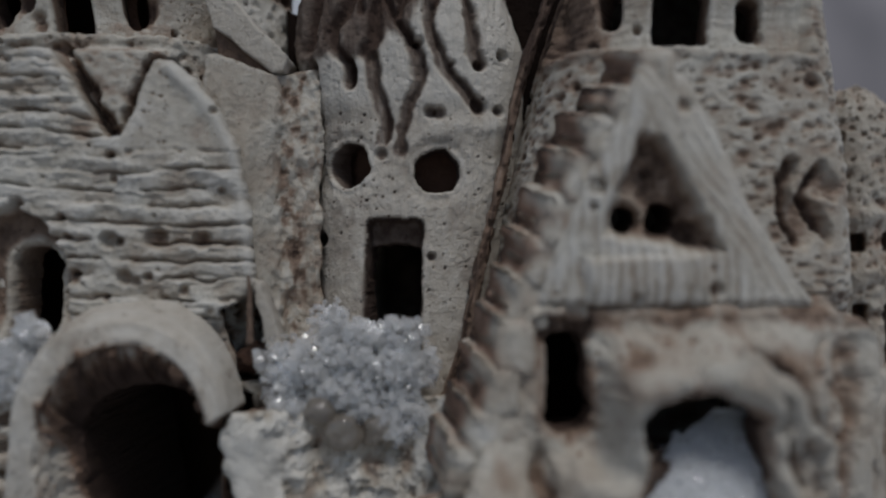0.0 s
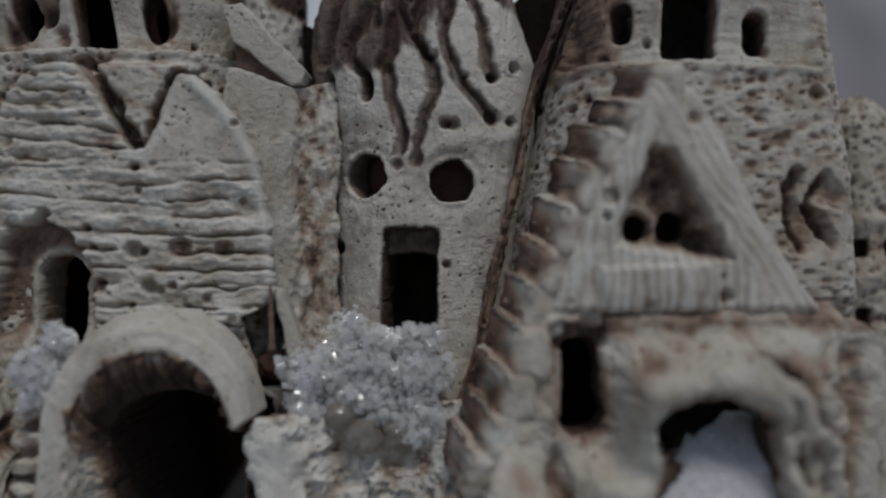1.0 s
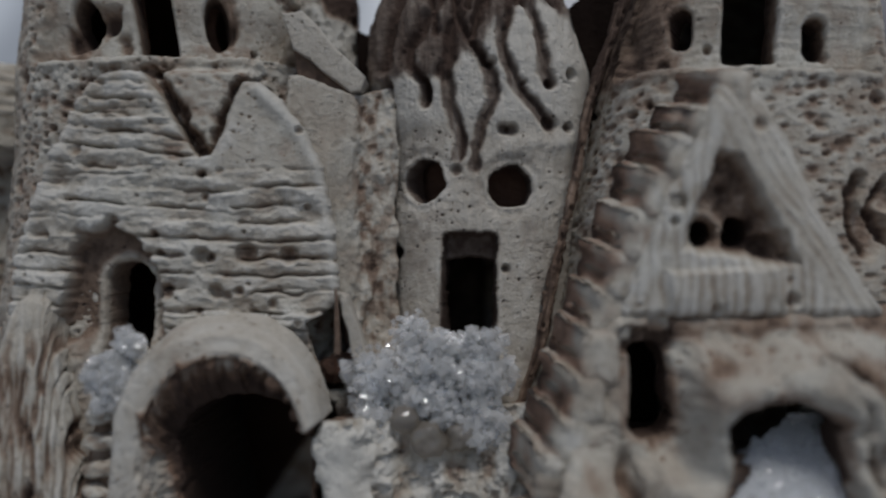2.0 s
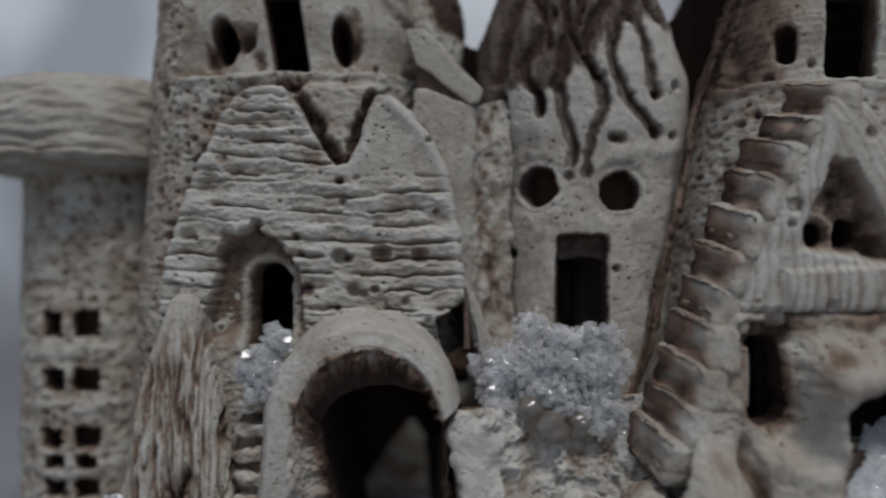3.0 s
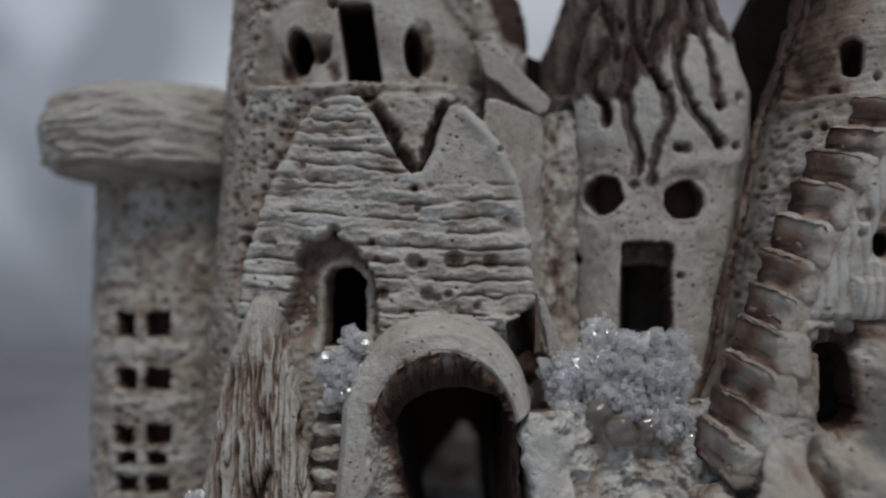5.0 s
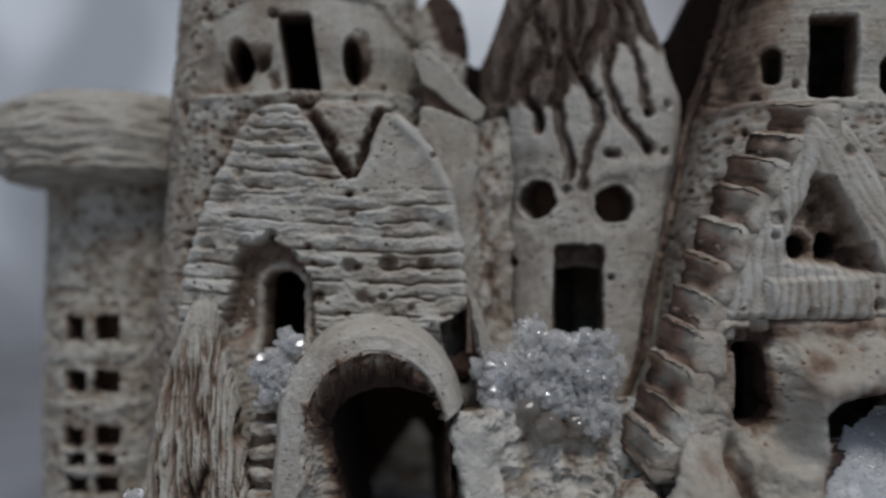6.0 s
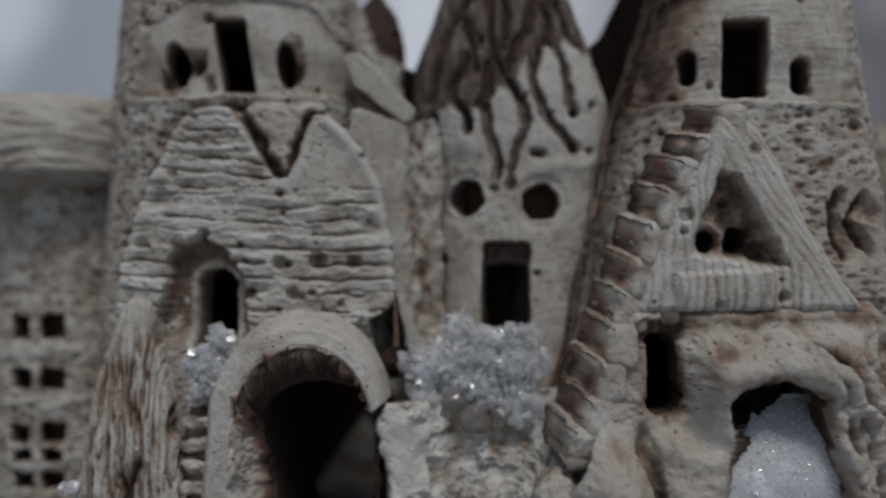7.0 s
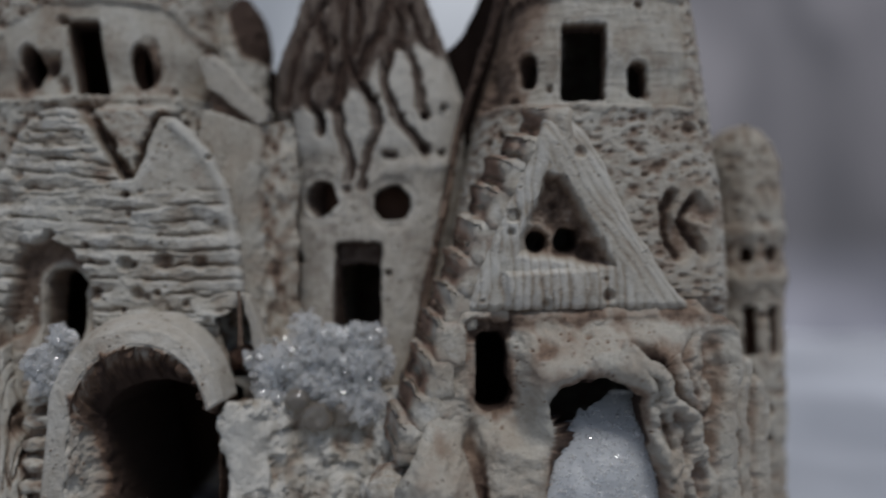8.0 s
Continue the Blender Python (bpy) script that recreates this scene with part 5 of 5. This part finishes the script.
# rock at the foot
def foot():
    def fy(x, z):
        return 96.5 + 6.0 * step(-30, -14, x) - 3.0 * step(-8, 2, x) - 3.5 * step(1, 7, x) + 0.16 * (z - 20)

    def solid(x, z, f):
        return s_poly(x, z, [(-26.5, 0), (-28, 24), (-31, 33.5), (-29.5, 37.5), (-24, 37.5), (-20, 36.8), (-16, 36), (-10, 36), (-4, 38.5), (1, 40), (6, 40), (9.5, 32), (10, 0)]) + wob(x, z, 1.2, 4, 211)

    def relief(x, z, s, f):
        a = fbm(x / 6, z / 9, 213, 3)
        b = fbm(x / 2.6, z / 4.2, 215, 3)
        p = step(0.56, 0.66, fbm(x / 1.3, z / 1.8, 217))
        flat = 1 - step(-1.5, 0.8, s_poly(x, z, [(-30, 22), (-30.5, 33), (-27, 35.5), (-22.5, 34), (-21.5, 28), (-24, 21)]))
        h = 3.0 * (a - 0.5) + (1 - 0.8 * flat) * (1.4 * (b - 0.5) - 0.45 * p + 0.8 * (fbm(x / 0.8, z / 0.8, 219, 3) - 0.5)) + 0.4 * flat + 0.9 * step(0.45, 0.55, fbm(x / 4, z / 3, 221, 3)) * (1 - flat)
        return h, np.clip((1.5 * (0.42 - b) + 0.25 * p) * (1 - 0.8 * flat) - 0.25 * flat - 0.1, -0.38, 0.75)

    sheet("foot_rock", np.arange(-34, 10.6, 0.22), np.arange(0, 42, 0.22), front(fy), M_CLAY, castle, solid, relief, 7.0, 5, 1.2, 0.6, label="rough flaking pale rock at the castle's foot")


foot()
for c, size, seed, ox in (((-1, 96, 18), (5, 5, 10), 55, 0.1), ((-60.5, 101, 8), (4.5, 4, 12), 57, 0.05)):
    lump("foot_rock", castle, M_CLAY, c, size, seed, 0.34, 0.11, 6, ox, 0.08)
for c, r in (((-14.2, 102.4, 33.8), 2.5), ((-9.4, 103.2, 33.8), 2.2), ((-17.6, 102.6, 37.0), 1.9)):
    ob = lump("pebble", None, M_PEBBLE, c, (r, r * 0.8, r * 1.05), 60 + c[0], 0.5, 0.25, 4, 0.05, 0.15)
    tagged(ob, "rounded half-clear grey-brown pebble wedged under the salt crystals", "pebble", "pebbles under the salt")


# far turret on the right
def far_turret():
    pr = [(0, 66, 82.6, 124, 146), (70, 67, 82.6, 124, 144), (80, 67.4, 82.2, 124.3, 144), (85, 68.4, 80.8, 125.5, 142.5), (88, 70.4, 78.6, 128, 140), (89.5, 73, 76.2, 131, 137)]

    def solid(x, z, f):
        d = np.full(x.shape, -50.0)
        for q in (s_box(x, z, 70.6, 73.2, 59.4, 62.8, 0.6), s_box(x, z, 76.2, 79, 59.6, 63, 0.6), s_box(x, z, 71, 73.8, 40, 50.5, 0.6), s_box(x, z, 76.6, 79.2, 40, 50.5, 0.6)):
            d = np.where(f == 1, np.maximum(d, -q), d)
        return d

    def relief(x, z, s, f):
        h, w = pitted(x, z, s, 0.8, 201)
        band = np.exp(-((z - 56) / 2.2) ** 2) + np.exp(-((z - 66) / 1.6) ** 2)
        return h + 0.8 * band, np.clip(w * 0.6 + 0.25 * np.exp(-((z - 61) / 3.5) ** 2), 0, 0.7)

    body = sheet("far_turret", around(0.008, 0.03), np.concatenate([np.arange(0, 78, 0.5), np.arange(78, 89.55, 0.2)]), shell(pr, 2.3), M_CLAY, castle, solid, relief, 3.0, 3, top=True,
          label="rounded clay turret with small dark windows")
    # added core, coloured dark so the windows look unlit inside
    core = [(z, l + 4.5, r - 4.5, f + 4.5, k - 5) for z, l, r, f, k in pr[:3]]
    sheet("core", around(0.03, 0.05), np.arange(0, 84, 4.0), shell(core, 2.3), M_HOLE, body, None, lambda x, z, s, f: (0 * x, 0 * x + 0.2), 0, edge=0, top=True)


far_turret()

# ---- salt crystals lying in the hollows ----


def crystal_meshes():
    out = []
    rng = random.Random(5)
    for k in range(8):
        bm = bmesh.new()
        bmesh.ops.create_cube(bm, size=1.0)
        sx, sy, sz = (rng.uniform(0.7, 1.15) for _ in range(3))
        for v in bm.verts:
            v.co = Vector((v.co.x * sx, v.co.y * sy, v.co.z * sz)) + Vector([rng.uniform(-0.14, 0.14) for _ in range(3)])
        bmesh.ops.bevel(bm, geom=bm.verts[:] if k % 2 else bm.edges[:], offset=0.13, segments=1, affect="VERTICES" if k % 2 else "EDGES")
        me = bpy.data.meshes.new("crystal")
        bm.to_mesh(me)
        bm.free()
        me.materials.append(M_CRYSTAL)
        out.append(me)
    return out


CRYSTALS = crystal_meshes()


def clump(p):
    """How far the heap's surface stands out at p: uneven clumps."""
    return 1.0 + 0.30 * noise.noise(p * 0.34) + 0.12 * noise.noise(p * 0.8 + Vector((3, 1, 7)))


def heap(label, blobs, count, size, seed):
    """A heap of crystals on the front of some rounded mounds (centre, half sizes)."""
    rng = random.Random(seed)
    root = new("crystal_heap")
    tagged(root, label, "salt crystals", "heaps of salt crystals")
    (c0, _) = blobs[0]
    root.location = Vector(c0) * MM
    total = sum(h[0] * h[2] for _, h in blobs)
    for c, h in blobs:
        for _ in range(max(1, round(count * h[0] * h[2] / total))):
            a, b = rng.uniform(-1.35, 1.35), math.asin(rng.uniform(-0.75, 1))
            d = Vector((h[0] * math.sin(a) * math.cos(b), -h[1] * math.cos(a) * math.cos(b), h[2] * math.sin(b)))
            p = Vector(c) + d * clump(Vector(c) + d) * rng.uniform(0.93, 1.06)
            ob = new("crystal", rng.choice(CRYSTALS))
            ob.parent = root
            s = size * rng.uniform(0.55, 1.3) * MM
            ob.matrix_basis = Matrix.LocRotScale((p - Vector(c0)) * MM, Euler([rng.uniform(0, 6.3) for _ in range(3)]), (s, s, s))
    return root


def fine_salt(root, blobs, count, size, seed):
    """The small grains of a heap, joined."""
    rng = np.random.default_rng(seed)
    cube = np.array([(x, y, z) for x in (-0.5, 0.5) for y in (-0.5, 0.5) for z in (-0.5, 0.5)])
    face = np.array([(0, 1, 3, 2), (4, 6, 7, 5), (0, 4, 5, 1), (2, 3, 7, 6), (0, 2, 6, 4), (1, 5, 7, 3)])
    co, quads, total = [], [], sum(h[0] * h[2] for _, h in blobs)
    for c, h in blobs:
        for _ in range(round(count * h[0] * h[2] / total)):
            a, b, r = rng.uniform(-1.4, 1.4), math.asin(rng.uniform(-0.8, 1)), rng.uniform(0.88, 1.0)
            d = Vector((h[0] * math.sin(a) * math.cos(b), -h[1] * math.cos(a) * math.cos(b), h[2] * math.sin(b)))
            p = np.array(Vector(c) + d * clump(Vector(c) + d) * r)
            m = np.array(Euler(rng.uniform(0, 6.3, 3)).to_matrix())
            quads.append(face + 8 * len(co))
            co.append((cube * rng.uniform(0.6, 1.2, 3) * size * rng.uniform(0.5, 1.2) + rng.uniform(-0.08, 0.08, (8, 3)) * size) @ m.T + p)
    ob = link_mesh("fine_salt", np.concatenate(co), np.concatenate(quads), M_CRYSTAL, root, smooth=False)
    ob.location = -root.location
    ob["kind"] = "stuff"


def clumps(blobs, seed):
    """Each mound broken up into a core and small clumps that stand out from it."""
    rng = random.Random(seed)
    out = []
    for c, h in blobs:
        out.append((c, tuple(0.80 * q for q in h)))
        for _ in range(7):
            a, b, k = rng.uniform(-1.3, 1.3), math.asin(rng.uniform(-0.6, 1)), rng.uniform(0.30, 0.46)
            out.append(((c[0] + 0.75 * h[0] * math.sin(a) * math.cos(b), c[1] - 0.7 * h[1] * math.cos(a) * math.cos(b), c[2] + 0.78 * h[2] * math.sin(b)), tuple(k * q for q in h)))
    return out


HEAPS = (("heap of clear white salt crystals by the middle door", 299, 1.3, 3, 1800, 0.72,
          [((-14.5, 106.6, 42.5), (8, 4.5, 6)), ((-22.8, 105.1, 42.5), (4.8, 3.8, 5)), ((-6.4, 105.6, 43.5), (4.8, 4, 6)), ((-16.6, 107.6, 48.5), (3.2, 3, 4.4)), ((-7.4, 106.6, 47.6), (3.4, 3, 3.4)), ((-11.8, 107.1, 46.6), (5, 3.5, 3.8)), ((-22.4, 104.6, 37.6), (3.8, 3, 3)), ((-5.8, 104.8, 37.4), (4.4, 3.2, 4.2)), ((-13.5, 104.8, 39.4), (6, 3, 3.8)), ((-2.6, 105.8, 42), (2.2, 2.2, 3.4)), ((-21.6, 103.8, 35.8), (4.0, 2.6, 3.0)), ((-5.2, 104.0, 34.6), (3.8, 2.6, 3.4)), ((-11.6, 104.6, 36.6), (3.0, 2.2, 2.6))]),
         ("small heap of white salt crystals in the niche", 150, 1.1, 7, 320, 0.65, [((-58.5, 99.5, 43), (4.3, 3, 5.5)), ((-57, 99.8, 48.5), (3, 2.4, 3))]),
         ("few white salt crystals on the floor of the gate", 45, 0.9, 17, 40, 0.5, [((-41, 99, 18.5), (4.5, 2.5, 2.6))]),
         ("tiny cluster of salt crystals on the grooved buttress", 14, 0.8, 19, 10, 0.5, [((-81.5, 97, 24.5), (1.6, 1.2, 1.5))]))
for text, many, big, seed, grains, small, blobs in HEAPS:
    broken = clumps(blobs, seed)
    root = heap(text, broken, many, big, seed)
    fine_salt(root, broken, grains, small, seed + 50)
    for c, h in blobs:
        core = lump("packed_salt", root, M_SALT, (c[0], c[1] + 0.9, c[2] - 0.4), (h[0] * 0.68, h[1] * 0.70, h[2] * 0.68), c[0], 0.4, 0.3, 5)
        core.location = -root.location


# soft drift of fine salt in the low arch
def drift():
    root = new("crystal_heap")
    tagged(root, "large soft drift of fine white salt filling the low arch", "salt crystals", "heaps of salt crystals")
    root.location = Vector((32, 90, 0)) * MM
    edge = [(21.0, 0), (21.4, 27.0), (23.4, 29.8), (25.8, 32.6), (29, 35.0), (32, 36.6), (35.6, 38.6), (37.4, 39.8), (40.6, 39.8), (42.0, 35), (42.2, 28.3), (42.8, 24.8), (43.2, 0)]

    def fy(x, z):
        across = np.clip((x - 19.5) * (47.0 - x) / 189, 0, 1)
        under = np.clip(((38.2 - 0.03 * np.clip(36 - x, 0, 30) ** 1.9) - z) / 13, 0, 1)
        swell = 2.0 * (fbm(x / 7, z / 8, 231, 2) - 0.5) + 0.5 * (fbm(x / 3, z / 3, 232, 2) - 0.5)
        return 95.5 - 8.5 * across ** 0.5 * (1 - (1 - under) ** 2.0) - 0.10 * np.clip(30 - z, 0, 30) - swell

    def relief(x, z, s, f):
        return 0.14 * (fbm(x / 1.5, z / 1.5, 233, 4) - 0.5) + 0.04 * pits(x, z, 0.8, 0.15, 0.4, 0.7, 235), 0 * x

    ob = sheet("packed_salt", np.arange(20.5, 44, 0.16), np.arange(0, 39, 0.16), front(fy), M_DRIFT, root, lambda x, z, f: s_poly(x, z, edge) + wob(x, z, 0.9, 2.0, 237), relief, 0, edge=0)
    ob.location = -root.location
    rng = np.random.default_rng(61)
    cube = np.array([(x, y, z) for x in (-0.5, 0.5) for y in (-0.5, 0.5) for z in (-0.5, 0.5)])
    face = np.array([(0, 1, 3, 2), (4, 6, 7, 5), (0, 4, 5, 1), (2, 3, 7, 6), (0, 2, 6, 4), (1, 5, 7, 3)])
    x, z = rng.uniform(21.5, 43, 1500), rng.uniform(8, 38.5, 1500)
    ok = s_poly(x, z, edge) < -0.3
    x, z = x[ok], z[ok]
    y = fy(x, z) - 0.1
    co, quads = [], []
    for k in range(len(x)):
        m = np.array(Euler(rng.uniform(0, 6.3, 3)).to_matrix())
        quads.append(face + 8 * k)
        co.append((cube * rng.uniform(0.6, 1.2, 3) * rng.uniform(0.18, 0.5)) @ m.T + np.array((x[k], y[k], z[k])))
    ob = link_mesh("fine_salt", np.concatenate(co), np.concatenate(quads), M_CRYSTAL, root, smooth=False)
    ob.location = -root.location
    ob["kind"] = "stuff"
    pick = random.Random(13)
    for k in pick.sample(range(len(x)), 50):
        c = new("crystal", pick.choice(CRYSTALS))
        c.parent = root
        r = pick.uniform(0.15, 0.34) * MM
        c.matrix_basis = Matrix.LocRotScale(Vector((x[k], y[k], z[k])) * MM - root.location, Euler([pick.uniform(0, 6.3) for _ in range(3)]), (r, r, r))


drift()
